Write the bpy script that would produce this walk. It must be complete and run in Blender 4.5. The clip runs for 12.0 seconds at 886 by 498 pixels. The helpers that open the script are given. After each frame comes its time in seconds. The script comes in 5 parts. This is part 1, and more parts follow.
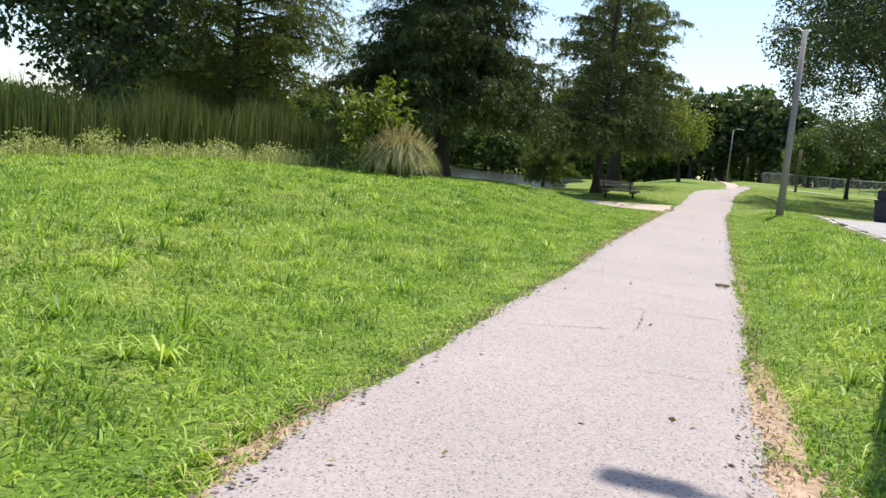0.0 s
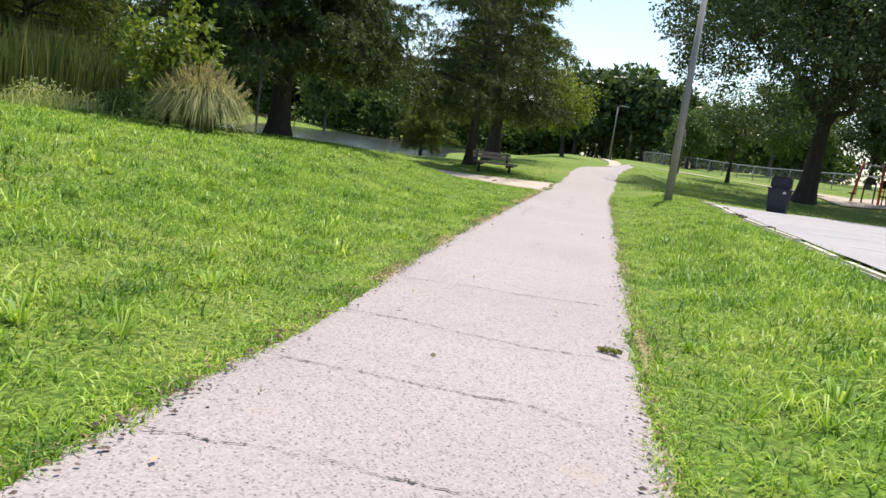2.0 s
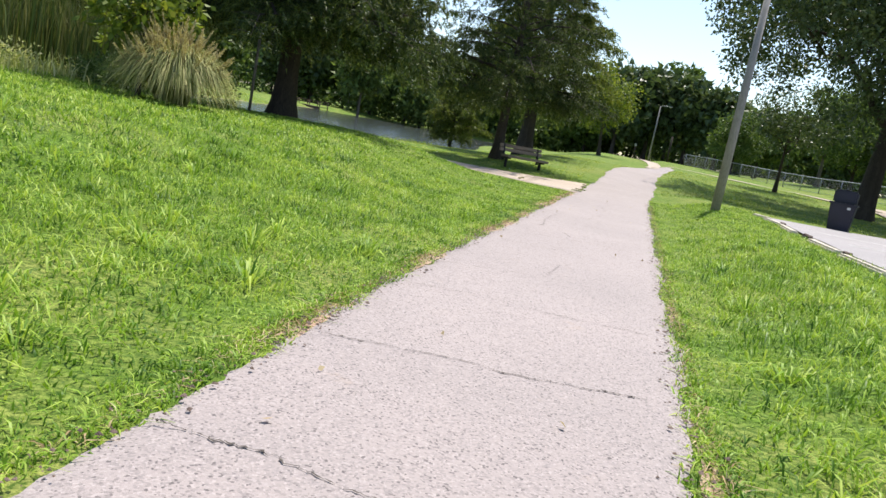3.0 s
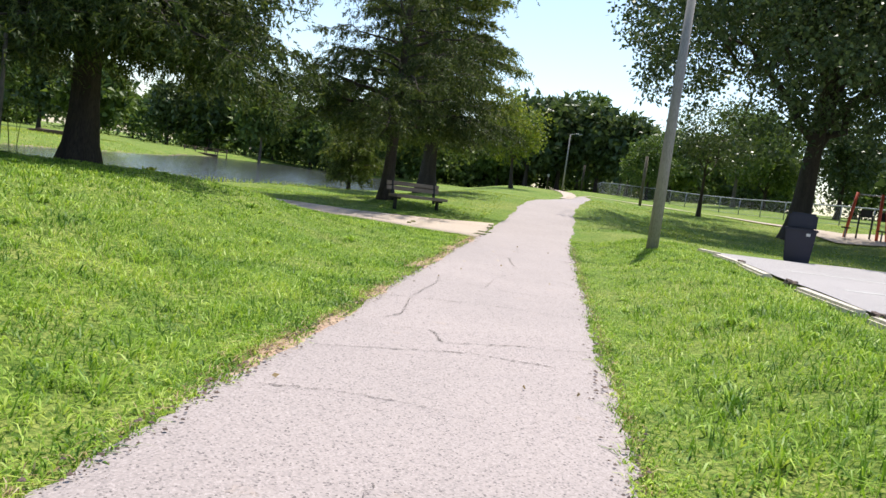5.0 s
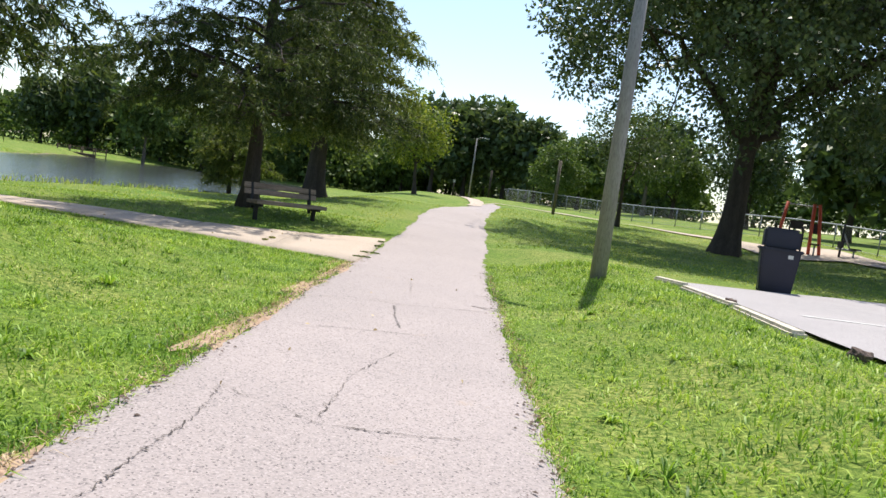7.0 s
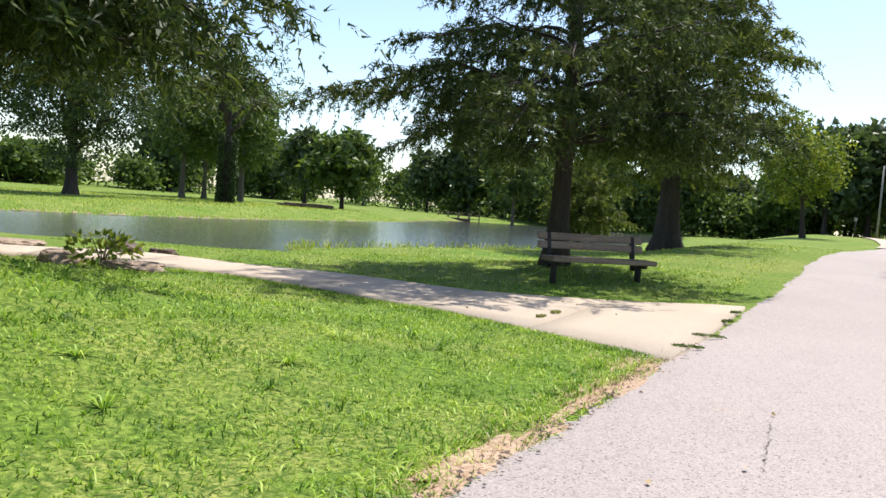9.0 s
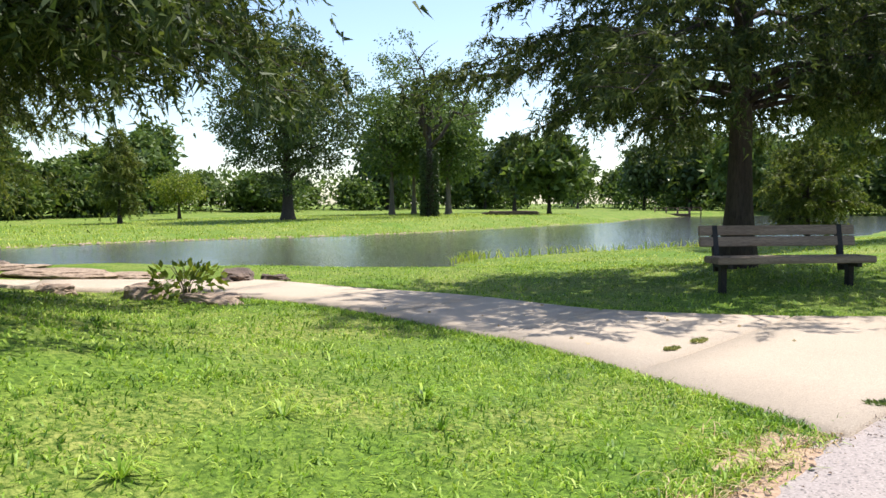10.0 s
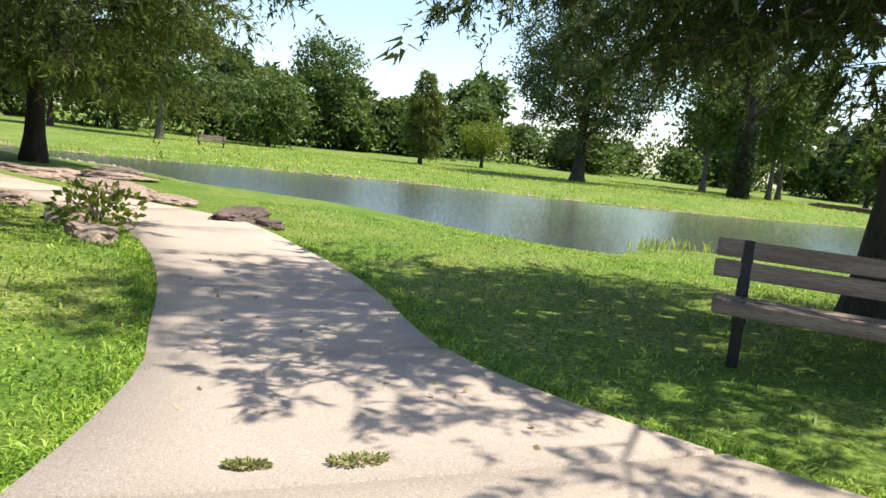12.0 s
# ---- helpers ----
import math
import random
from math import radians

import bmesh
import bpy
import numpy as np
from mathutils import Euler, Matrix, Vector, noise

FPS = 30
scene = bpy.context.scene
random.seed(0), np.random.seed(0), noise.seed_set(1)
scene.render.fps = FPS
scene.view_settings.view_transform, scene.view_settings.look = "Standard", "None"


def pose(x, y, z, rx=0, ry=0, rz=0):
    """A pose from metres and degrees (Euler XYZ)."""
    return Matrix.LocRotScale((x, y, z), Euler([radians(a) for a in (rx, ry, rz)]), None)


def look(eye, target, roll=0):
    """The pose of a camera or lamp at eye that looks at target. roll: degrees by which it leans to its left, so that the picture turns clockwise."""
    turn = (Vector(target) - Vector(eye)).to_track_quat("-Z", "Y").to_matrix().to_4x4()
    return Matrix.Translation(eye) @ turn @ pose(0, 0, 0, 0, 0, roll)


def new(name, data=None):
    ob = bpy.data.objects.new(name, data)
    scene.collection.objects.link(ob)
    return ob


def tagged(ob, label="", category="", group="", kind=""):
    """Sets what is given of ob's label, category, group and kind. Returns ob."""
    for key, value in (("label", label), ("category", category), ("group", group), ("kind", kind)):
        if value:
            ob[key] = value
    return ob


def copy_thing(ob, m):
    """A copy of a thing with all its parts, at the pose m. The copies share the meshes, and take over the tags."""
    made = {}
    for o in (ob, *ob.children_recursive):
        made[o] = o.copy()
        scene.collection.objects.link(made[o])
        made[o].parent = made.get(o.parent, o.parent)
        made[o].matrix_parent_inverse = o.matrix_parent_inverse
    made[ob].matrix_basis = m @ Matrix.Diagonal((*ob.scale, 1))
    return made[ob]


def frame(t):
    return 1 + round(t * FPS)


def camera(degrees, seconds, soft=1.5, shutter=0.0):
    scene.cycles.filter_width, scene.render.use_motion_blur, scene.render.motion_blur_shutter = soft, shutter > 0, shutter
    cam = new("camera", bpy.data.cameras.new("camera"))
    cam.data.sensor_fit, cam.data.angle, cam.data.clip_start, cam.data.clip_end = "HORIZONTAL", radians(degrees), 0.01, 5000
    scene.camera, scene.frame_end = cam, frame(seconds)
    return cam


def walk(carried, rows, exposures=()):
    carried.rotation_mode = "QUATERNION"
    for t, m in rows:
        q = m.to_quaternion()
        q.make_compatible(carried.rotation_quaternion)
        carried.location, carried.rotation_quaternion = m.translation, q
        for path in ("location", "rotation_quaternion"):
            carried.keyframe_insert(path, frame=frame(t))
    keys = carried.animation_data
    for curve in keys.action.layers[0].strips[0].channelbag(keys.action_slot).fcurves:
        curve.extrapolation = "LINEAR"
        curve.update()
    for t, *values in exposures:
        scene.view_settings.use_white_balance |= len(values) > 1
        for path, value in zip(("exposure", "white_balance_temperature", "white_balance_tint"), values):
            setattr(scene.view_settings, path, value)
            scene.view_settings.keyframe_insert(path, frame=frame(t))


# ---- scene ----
cam = camera(59.5, 12.0)
PATH = [
    (0, (8.495, 1.739, 1.319), (7.844, 3.616, 1.086), 5.2),
    (0.5, (8.489, 2.98, 1.301), (7.977, 4.898, 1.061), 6.6),
    (1, (8.473, 4.214, 1.31), (7.963, 6.128, 1.029), 8.0),
    (1.5, (8.452, 5.47, 1.321), (7.993, 7.396, 1.038), 6.9),
    (2, (8.414, 6.726, 1.302), (8.052, 8.673, 1.019), 8.2),
    (2.5, (8.365, 8.033, 1.299), (7.944, 9.957, 0.951), 10.9),
    (3, (8.327, 9.399, 1.29), (7.892, 11.326, 0.974), 11.0),
    (3.5, (8.283, 10.772, 1.287), (7.911, 12.719, 1.021), 10.2),
    (5.5, (8.299, 16.066, 1.308), (8.075, 18.047, 1.149), 7.2),
    (6, (8.3, 17.414, 1.305), (8.187, 19.406, 1.172), 7.6),
    (6.5, (8.236, 18.743, 1.299), (8.237, 20.739, 1.166), 7.8),
    (8.5, (8.185, 24.117, 1.3), (7.604, 26.026, 1.161), 7.4),
    (9, (8.117, 25.505, 1.245), (7.169, 27.263, 1.141), 4.3),
    (9.5, (8.039, 26.955, 1.234), (6.798, 28.521, 1.142), 0.8),
    (10, (7.998, 28.378, 1.256), (6.591, 29.794, 1.145), -0.3),
    (10.5, (7.994, 29.805, 1.258), (6.454, 31.071, 1.101), 0.8),
    (11, (7.966, 31.226, 1.297), (6.287, 32.294, 1.095), 3.4),
    (11.5, (7.858, 32.62, 1.356), (6.058, 33.458, 1.114), 6.0),
    (12, (7.752, 34.059, 1.359), (5.897, 34.761, 1.108), 6.8),
]
walk(cam, [(t, look(eye, target, roll)) for t, eye, target, roll in PATH],
     ((0, 0.52), (3.5, 0.52), (6, 0.56), (8.5, 0.62), (10.5, 0.76), (12, 0.76)))

# world and sun: bright late-summer sun ahead and a little to the right
SUN_AZ = math.atan2(0.22, 0.975)      # from +y towards +x
SUN_EL = radians(65)
world = bpy.data.worlds.new("world")
scene.world = world
world.use_nodes = True
wn = world.node_tree.nodes
sky = wn.new("ShaderNodeTexSky")
sky.sky_type = "NISHITA"
sky.sun_disc = False
sky.sun_elevation = SUN_EL
sky.sun_rotation = SUN_AZ
sky.air_density, sky.dust_density, sky.ozone_density = 1.0, 0.8, 1.0
wn["Background"].inputs["Strength"].default_value = 0.145
world.node_tree.links.new(sky.outputs["Color"], wn["Background"].inputs["Color"])
sun_data = bpy.data.lights.new("sun", "SUN")
sun_data.energy, sun_data.angle, sun_data.color = 4.6, radians(0.6), (1.0, 0.95, 0.86)
sun = new("sun", sun_data)
sun.matrix_world = look((30, 100, 120), (30 - math.sin(SUN_AZ) * math.cos(SUN_EL), 100 - math.cos(SUN_AZ) * math.cos(SUN_EL), 120 - math.sin(SUN_EL)))

rng = np.random.default_rng(7)


# ---- materials ----
def base_mat(name):
    m = bpy.data.materials.new(name)
    m.use_nodes = True
    nt = m.node_tree
    return m, nt, nt.nodes["Principled BSDF"], nt.nodes["Material Output"]


def ramp(nt, fac, stops):
    r = nt.nodes.new("ShaderNodeValToRGB")
    el = r.color_ramp.elements
    while len(el) < len(stops):
        el.new(0.5)
    for e, (p, c) in zip(el, stops):
        e.position, e.color = p, (*c, 1)
    nt.links.new(fac, r.inputs["Fac"])
    return r.outputs["Color"]


def noise_tex(nt, scale, detail=4, rough=0.55, coord=None, kind="noise"):
    if coord is None:
        coord = nt.nodes.new("ShaderNodeTexCoord").outputs["Object"]
    if kind == "noise":
        n = nt.nodes.new("ShaderNodeTexNoise")
        n.inputs["Detail"].default_value, n.inputs["Roughness"].default_value = detail, rough
        out = n.outputs["Fac"]
    else:
        n = nt.nodes.new("ShaderNodeTexVoronoi")
        out = n.outputs["Color" if kind == "cells" else "Distance"]
    n.inputs["Scale"].default_value = scale
    nt.links.new(coord, n.inputs["Vector"])
    return out


def mix_col(nt, fac, a, b, mode="MIX"):
    mx = nt.nodes.new("ShaderNodeMix")
    mx.data_type, mx.blend_type = "RGBA", mode
    for sock, v in ((mx.inputs["Factor"], fac), (mx.inputs["A"], a), (mx.inputs["B"], b)):
        if isinstance(v, (int, float)):
            sock.default_value = v
        elif isinstance(v, tuple):
            sock.default_value = (*v, 1)
        else:
            nt.links.new(v, sock)
    return mx.outputs["Result"]


def bump(nt, bsdf, height, strength, dist):
    b = nt.nodes.new("ShaderNodeBump")
    b.inputs["Strength"].default_value, b.inputs["Distance"].default_value = strength, dist
    nt.links.new(height, b.inputs["Height"])
    nt.links.new(b.outputs["Normal"], bsdf.inputs["Normal"])


def surface(name, c1, c2, big, c3, small, rough=0.8, metal=0.0, relief=0.3, depth=0.01, stretch=None):
    """Two-scale mottled paint, wood, metal or stone."""
    m, nt, bs, _ = base_mat(name)
    co = nt.nodes.new("ShaderNodeTexCoord").outputs["Object"]
    if stretch:
        mp = nt.nodes.new("ShaderNodeMapping")
        mp.inputs["Scale"].default_value = stretch
        nt.links.new(co, mp.inputs["Vector"])
        co = mp.outputs["Vector"]
    a = ramp(nt, noise_tex(nt, big, coord=co), [(0.35, c1), (0.65, c2)])
    fine = noise_tex(nt, small, 6, 0.65, coord=co)
    f = ramp(nt, fine, [(0.45, (0, 0, 0)), (0.7, (1, 1, 1))])
    nt.links.new(mix_col(nt, f, a, c3), bs.inputs["Base Color"])
    bs.inputs["Roughness"].default_value, bs.inputs["Metallic"].default_value = rough, metal
    bump(nt, bs, fine, relief, depth)
    return m


def leafy(name, dark, mid, light, glow=0.35, rough=0.55, patchy=0.6, contrast=0.9):
    """Leaves and blades: each one its own tone, light passes through."""
    m, nt, bs, out = base_mat(name)
    g = nt.nodes.new("ShaderNodeNewGeometry").outputs["Random Per Island"]
    patch = noise_tex(nt, patchy, 4, 0.6)
    tone = nt.nodes.new("ShaderNodeMath")
    tone.operation = "MULTIPLY_ADD"
    nt.links.new(patch, tone.inputs[0])
    tone.inputs[1].default_value = contrast
    half = nt.nodes.new("ShaderNodeMath")
    half.operation = "MULTIPLY_ADD"
    nt.links.new(g, half.inputs[0])
    half.inputs[1].default_value, half.inputs[2].default_value = 0.75, -0.32 - 0.5 * (contrast - 0.9)
    nt.links.new(half.outputs[0], tone.inputs[2])
    col = ramp(nt, tone.outputs[0], [(0.1, dark), (0.5, mid), (0.9, light)])
    nt.links.new(col, bs.inputs["Base Color"])
    bs.inputs["Roughness"].default_value = rough
    bs.inputs["Specular IOR Level"].default_value = 0.3
    tr = nt.nodes.new("ShaderNodeBsdfTranslucent")
    warm = mix_col(nt, 0.5, col, (1.0, 1.0, 0.35), "MULTIPLY")
    nt.links.new(warm, tr.inputs["Color"])
    mx = nt.nodes.new("ShaderNodeMixShader")
    mx.inputs["Fac"].default_value = glow
    nt.links.new(bs.outputs[0], mx.inputs[1])
    nt.links.new(tr.outputs[0], mx.inputs[2])
    nt.links.new(mx.outputs[0], out.inputs["Surface"])
    return m


def ground_mat():
    m, nt, bs, _ = base_mat("lawn_ground")
    co = nt.nodes.new("ShaderNodeTexCoord").outputs["Object"]
    big = noise_tex(nt, 0.12, 4, coord=co)
    mid = noise_tex(nt, 1.4, 6, 0.7, coord=co)
    fine = noise_tex(nt, 22.0, 6, 0.75, coord=co)
    a = ramp(nt, big, [(0.35, (0.16, 0.27, 0.03)), (0.65, (0.31, 0.34, 0.08))])
    b = mix_col(nt, ramp(nt, mid, [(0.4, (0, 0, 0)), (0.75, (1, 1, 1))]), a, (0.15, 0.27, 0.03))
    dry = noise_tex(nt, 0.42, 6, 0.7, coord=co)
    b = mix_col(nt, ramp(nt, dry, [(0.46, (0, 0, 0)), (0.64, (0.8, 0.8, 0.8))]), b, (0.44, 0.42, 0.13))
    c = mix_col(nt, ramp(nt, fine, [(0.42, (1, 1, 1)), (0.62, (0, 0, 0))]), b, (0.065, 0.12, 0.016))
    nt.links.new(c, bs.inputs["Base Color"])
    bs.inputs["Roughness"].default_value = 0.9
    bs.inputs["Specular IOR Level"].default_value = 0.15
    bump(nt, bs, fine, 0.6, 0.05)
    return m


def aggregate_mat(name, pale, warm, grain, dark, spread=220.0, stain=(0.42, 0.30, 0.20), pit=0.8):
    """Worn asphalt or concrete with exposed stones."""
    m, nt, bs, _ = base_mat(name)
    co = nt.nodes.new("ShaderNodeTexCoord").outputs["Object"]
    big = noise_tex(nt, 0.5, 5, 0.6, coord=co)
    a = ramp(nt, big, [(0.35, pale), (0.68, warm)])
    cells = noise_tex(nt, spread * 0.45, coord=co, kind="cells")
    sep = nt.nodes.new("ShaderNodeSeparateColor")
    nt.links.new(cells, sep.inputs[0])
    b = mix_col(nt, ramp(nt, sep.outputs[0], [(0.0, (0.75, 0.75, 0.75)), (0.5, (0, 0, 0))]), a, grain)
    b = mix_col(nt, ramp(nt, sep.outputs[2], [(0.72, (0, 0, 0)), (0.95, (0.6, 0.6, 0.6))]), b, tuple(min(0.8, 1.45 * q) for q in pale))
    c = mix_col(nt, ramp(nt, sep.outputs[1], [(0.9, (0, 0, 0)), (0.97, (0.8, 0.8, 0.8))]), b, dark)
    pits = noise_tex(nt, spread * 0.2, 7, 0.8, coord=co)
    c = mix_col(nt, ramp(nt, pits, [(0.585, (0, 0, 0)), (0.68, (pit, pit, pit))]), c, dark)
    st = noise_tex(nt, 1.7, 6, 0.7, coord=co)
    d = mix_col(nt, ramp(nt, st, [(0.64, (0, 0, 0)), (0.78, (0.55, 0.55, 0.55))]), c, stain)
    nt.links.new(d, bs.inputs["Base Color"])
    bs.inputs["Roughness"].default_value = 0.85
    bump(nt, bs, noise_tex(nt, spread, 3, coord=co), 0.45, 0.006)
    return m


def water_mat():
    m, nt, bs, _ = base_mat("pond_water")
    bs.inputs["Base Color"].default_value = (0.065, 0.075, 0.07, 1)
    bs.inputs["Roughness"].default_value = 0.10
    bs.inputs["IOR"].default_value = 1.65
    co = nt.nodes.new("ShaderNodeTexCoord").outputs["Object"]
    chop = noise_tex(nt, 7.0, 2, 0.5, coord=co)
    bump(nt, bs, chop, 0.42, 0.05)
    return m


def bark_mat(name, c1, c2, c3):
    return surface(name, c1, c2, 2.0, c3, 14.0, 0.95, 0, 0.9, 0.04, stretch=(3.0, 3.0, 0.5))


M_GROUND = ground_mat()
M_PATH = aggregate_mat("path_asphalt", (0.325, 0.278, 0.265), (0.38, 0.322, 0.305), (0.22, 0.19, 0.185), (0.09, 0.075, 0.075))
M_WALK = aggregate_mat("walk_concrete", (0.455, 0.37, 0.292), (0.40, 0.322, 0.254), (0.385, 0.31, 0.245), (0.25, 0.205, 0.165), 420.0, (0.30, 0.235, 0.18), 0.3)
M_LOT = aggregate_mat("lot_concrete", (0.36, 0.33, 0.33), (0.30, 0.28, 0.28), (0.25, 0.235, 0.235), (0.15, 0.14, 0.14), 300.0, (0.25, 0.23, 0.22))
M_CRACK = surface("crack_dirt", (0.05, 0.042, 0.038), (0.09, 0.075, 0.065), 8, (0.14, 0.115, 0.095), 60, 0.95)
M_DIRT = surface("bare_soil", (0.42, 0.28, 0.19), (0.50, 0.365, 0.26), 5, (0.24, 0.15, 0.10), 30, 0.95, 0, 0.7, 0.02)
M_THATCH = leafy("dry_thatch", (0.26, 0.17, 0.08), (0.46, 0.34, 0.18), (0.62, 0.50, 0.31), 0.2, 0.8)
M_GRASS = leafy("lawn_blades", (0.075, 0.165, 0.018), (0.262, 0.425, 0.04), (0.475, 0.585, 0.11), 0.36, 0.5, 1.5, 2.2)
M_GRASS_FAR = leafy("lawn_tufts", (0.17, 0.27, 0.02), (0.36, 0.46, 0.05), (0.56, 0.58, 0.13), 0.32, 0.55, 0.35, 2.2)
M_WATER = water_mat()
M_CYP = leafy("cypress_needles", (0.028, 0.05, 0.015), (0.06, 0.09, 0.024), (0.16, 0.19, 0.05), 0.36)
M_CYP_L = leafy("light_cypress_needles", (0.06, 0.09, 0.02), (0.13, 0.17, 0.035), (0.25, 0.27, 0.06), 0.45)
M_OAK = leafy("oak_leaves", (0.036, 0.064, 0.024), (0.08, 0.115, 0.042), (0.14, 0.18, 0.07), 0.30, 0.38)
M_LEAF = leafy("broad_leaves", (0.05, 0.085, 0.02), (0.10, 0.155, 0.035), (0.18, 0.24, 0.06), 0.35)
M_LIME = leafy("lime_leaves", (0.08, 0.13, 0.02), (0.17, 0.23, 0.03), (0.32, 0.34, 0.05), 0.42)
M_REED = leafy("cattail_blades", (0.045, 0.075, 0.018), (0.10, 0.14, 0.035), (0.24, 0.24, 0.09), 0.3, 0.7)
M_WEED = leafy("pale_weeds", (0.20, 0.25, 0.06), (0.42, 0.45, 0.17), (0.66, 0.63, 0.36), 0.4, 0.8)
M_PLUME = leafy("pampas_plumes", (0.32, 0.26, 0.12), (0.50, 0.42, 0.22), (0.66, 0.58, 0.36), 0.3, 0.9)
M_PAMPAS = leafy("pampas_blades", (0.12, 0.16, 0.04), (0.30, 0.31, 0.10), (0.52, 0.48, 0.22), 0.3, 0.7)
M_BARK = bark_mat("dark_bark", (0.05, 0.036, 0.028), (0.08, 0.06, 0.045), (0.025, 0.02, 0.016))
M_BARK_L = bark_mat("grey_bark", (0.13, 0.105, 0.08), (0.19, 0.16, 0.12), (0.06, 0.05, 0.04))
M_POLE = bark_mat("weathered_pole", (0.21, 0.17, 0.13), (0.30, 0.25, 0.20), (0.10, 0.075, 0.055))
M_PLANK = surface("weathered_plank", (0.20, 0.145, 0.105), (0.33, 0.25, 0.185), 3, (0.09, 0.06, 0.045), 30, 0.75, 0, 0.5, 0.004, stretch=(0.4, 6, 6))
M_IRON = surface("dark_iron", (0.018, 0.018, 0.02), (0.03, 0.03, 0.032), 6, (0.05, 0.04, 0.035), 40, 0.55, 0.6, 0.15, 0.002)
M_GALV = surface("galvanised_steel", (0.30, 0.31, 0.32), (0.42, 0.43, 0.44), 4, (0.22, 0.22, 0.22), 40, 0.5, 0.7, 0.1, 0.001)
M_CONC_POLE = surface("pale_lamp_pole", (0.24, 0.225, 0.21), (0.31, 0.29, 0.275), 3, (0.17, 0.155, 0.145), 25, 0.8, 0, 0.3, 0.004, stretch=(2, 2, 0.4))
M_BIN = surface("navy_plastic", (0.006, 0.007, 0.022), (0.009, 0.010, 0.030), 3, (0.014, 0.014, 0.03), 50, 0.5, 0, 0.1, 0.001)
M_WHITE = surface("faded_white", (0.62, 0.62, 0.60), (0.70, 0.70, 0.68), 6, (0.45, 0.44, 0.42), 40, 0.7)
M_RED = surface("orange_red_paint", (0.55, 0.07, 0.03), (0.62, 0.10, 0.04), 4, (0.35, 0.05, 0.03), 30, 0.45)
M_BLACK = surface("black_rubber", (0.015, 0.015, 0.015), (0.025, 0.025, 0.025), 5, (0.04, 0.04, 0.04), 40, 0.7)
M_ROCK = surface("sandstone", (0.33, 0.24, 0.18), (0.44, 0.33, 0.25), 2.5, (0.15, 0.10, 0.075), 12, 0.9, 0, 0.9, 0.04)
M_ROCK_D = surface("dark_rock", (0.11, 0.075, 0.06), (0.20, 0.14, 0.11), 3, (0.05, 0.035, 0.03), 14, 0.9, 0, 1.0, 0.05)
M_CURB = surface("curb_concrete", (0.55, 0.49, 0.40), (0.66, 0.60, 0.50), 3, (0.30, 0.26, 0.20), 20, 0.9, 0, 0.6, 0.01)
M_DOCK = surface("dock_timber", (0.10, 0.06, 0.045), (0.17, 0.11, 0.08), 3, (0.05, 0.035, 0.03), 20, 0.85)
M_YELLOW = leafy("yellow_flowers", (0.5, 0.36, 0.02), (0.7, 0.52, 0.03), (0.8, 0.68, 0.1), 0.3)


# ---- mesh helpers ----
def link_mesh(name, me, mat, parent=None, label=""):
    ob = new(name, me)
    me.materials.append(mat)
    if parent is not None:
        ob.parent = parent
    if label:
        ob["label"] = label
    return ob


def np_mesh(name, verts, faces, smooth=False):
    """A mesh from an array of corners and arrays of faces of equal size."""
    verts = np.ascontiguousarray(verts, dtype=np.float32)
    faces = [np.ascontiguousarray(f, dtype=np.int32) for f in (faces if isinstance(faces, list) else [faces]) if len(f)]
    me = bpy.data.meshes.new(name)
    me.vertices.add(len(verts))
    me.vertices.foreach_set("co", verts.ravel())
    loops = np.concatenate([f.ravel() for f in faces])
    sizes = np.concatenate([np.full(len(f), f.shape[1], np.int32) for f in faces])
    starts = np.concatenate([[0], np.cumsum(sizes)[:-1]]).astype(np.int32)
    me.loops.add(len(loops))
    me.loops.foreach_set("vertex_index", loops)
    me.polygons.add(len(sizes))
    me.polygons.foreach_set("loop_start", starts)
    if smooth:
        me.polygons.foreach_set("use_smooth", np.ones(len(sizes), bool))
    me.update(calc_edges=True)
    return me


def part(name, bm, mat, parent=None, label="", smooth=False):
    me = bpy.data.meshes.new(name)
    bm.to_mesh(me)
    bm.free()
    if smooth:
        for p in me.polygons:
            p.use_smooth = True
    return link_mesh(name, me, mat, parent, label)


def box(size, at=(0, 0, 0), bevel=0.01, rot=None):
    bm = bmesh.new()
    bmesh.ops.create_cube(bm, size=1)
    bmesh.ops.scale(bm, vec=size, verts=bm.verts)
    if bevel:
        bmesh.ops.bevel(bm, geom=bm.edges[:], offset=bevel, segments=2, affect="EDGES")
    if rot is not None:
        bmesh.ops.transform(bm, matrix=rot, verts=bm.verts)
    bmesh.ops.translate(bm, vec=at, verts=bm.verts)
    return bm


def tube(points, radii, sides=8, cap=True):
    """A tapered round bar through the points."""
    pts = np.asarray(points, float)
    rad = np.asarray(radii, float)
    t = np.gradient(pts, axis=0)
    t /= np.linalg.norm(t, axis=1)[:, None] + 1e-9
    ref = np.where(np.abs(t[:, 2:3]) > 0.9, [[1.0, 0, 0]], [[0, 0, 1.0]])
    u = np.cross(t, ref)
    u /= np.linalg.norm(u, axis=1)[:, None] + 1e-9
    v = np.cross(t, u)
    a = np.arange(sides) * 2 * np.pi / sides
    ring = pts[:, None] + rad[:, None, None] * (u[:, None] * np.cos(a)[None, :, None] + v[:, None] * np.sin(a)[None, :, None])
    n = len(pts)
    i = np.arange((n - 1) * sides)
    r, s = i // sides, i % sides
    q = np.stack([r * sides + s, r * sides + (s + 1) % sides, (r + 1) * sides + (s + 1) % sides, (r + 1) * sides + s], 1)
    return ring.reshape(-1, 3), q


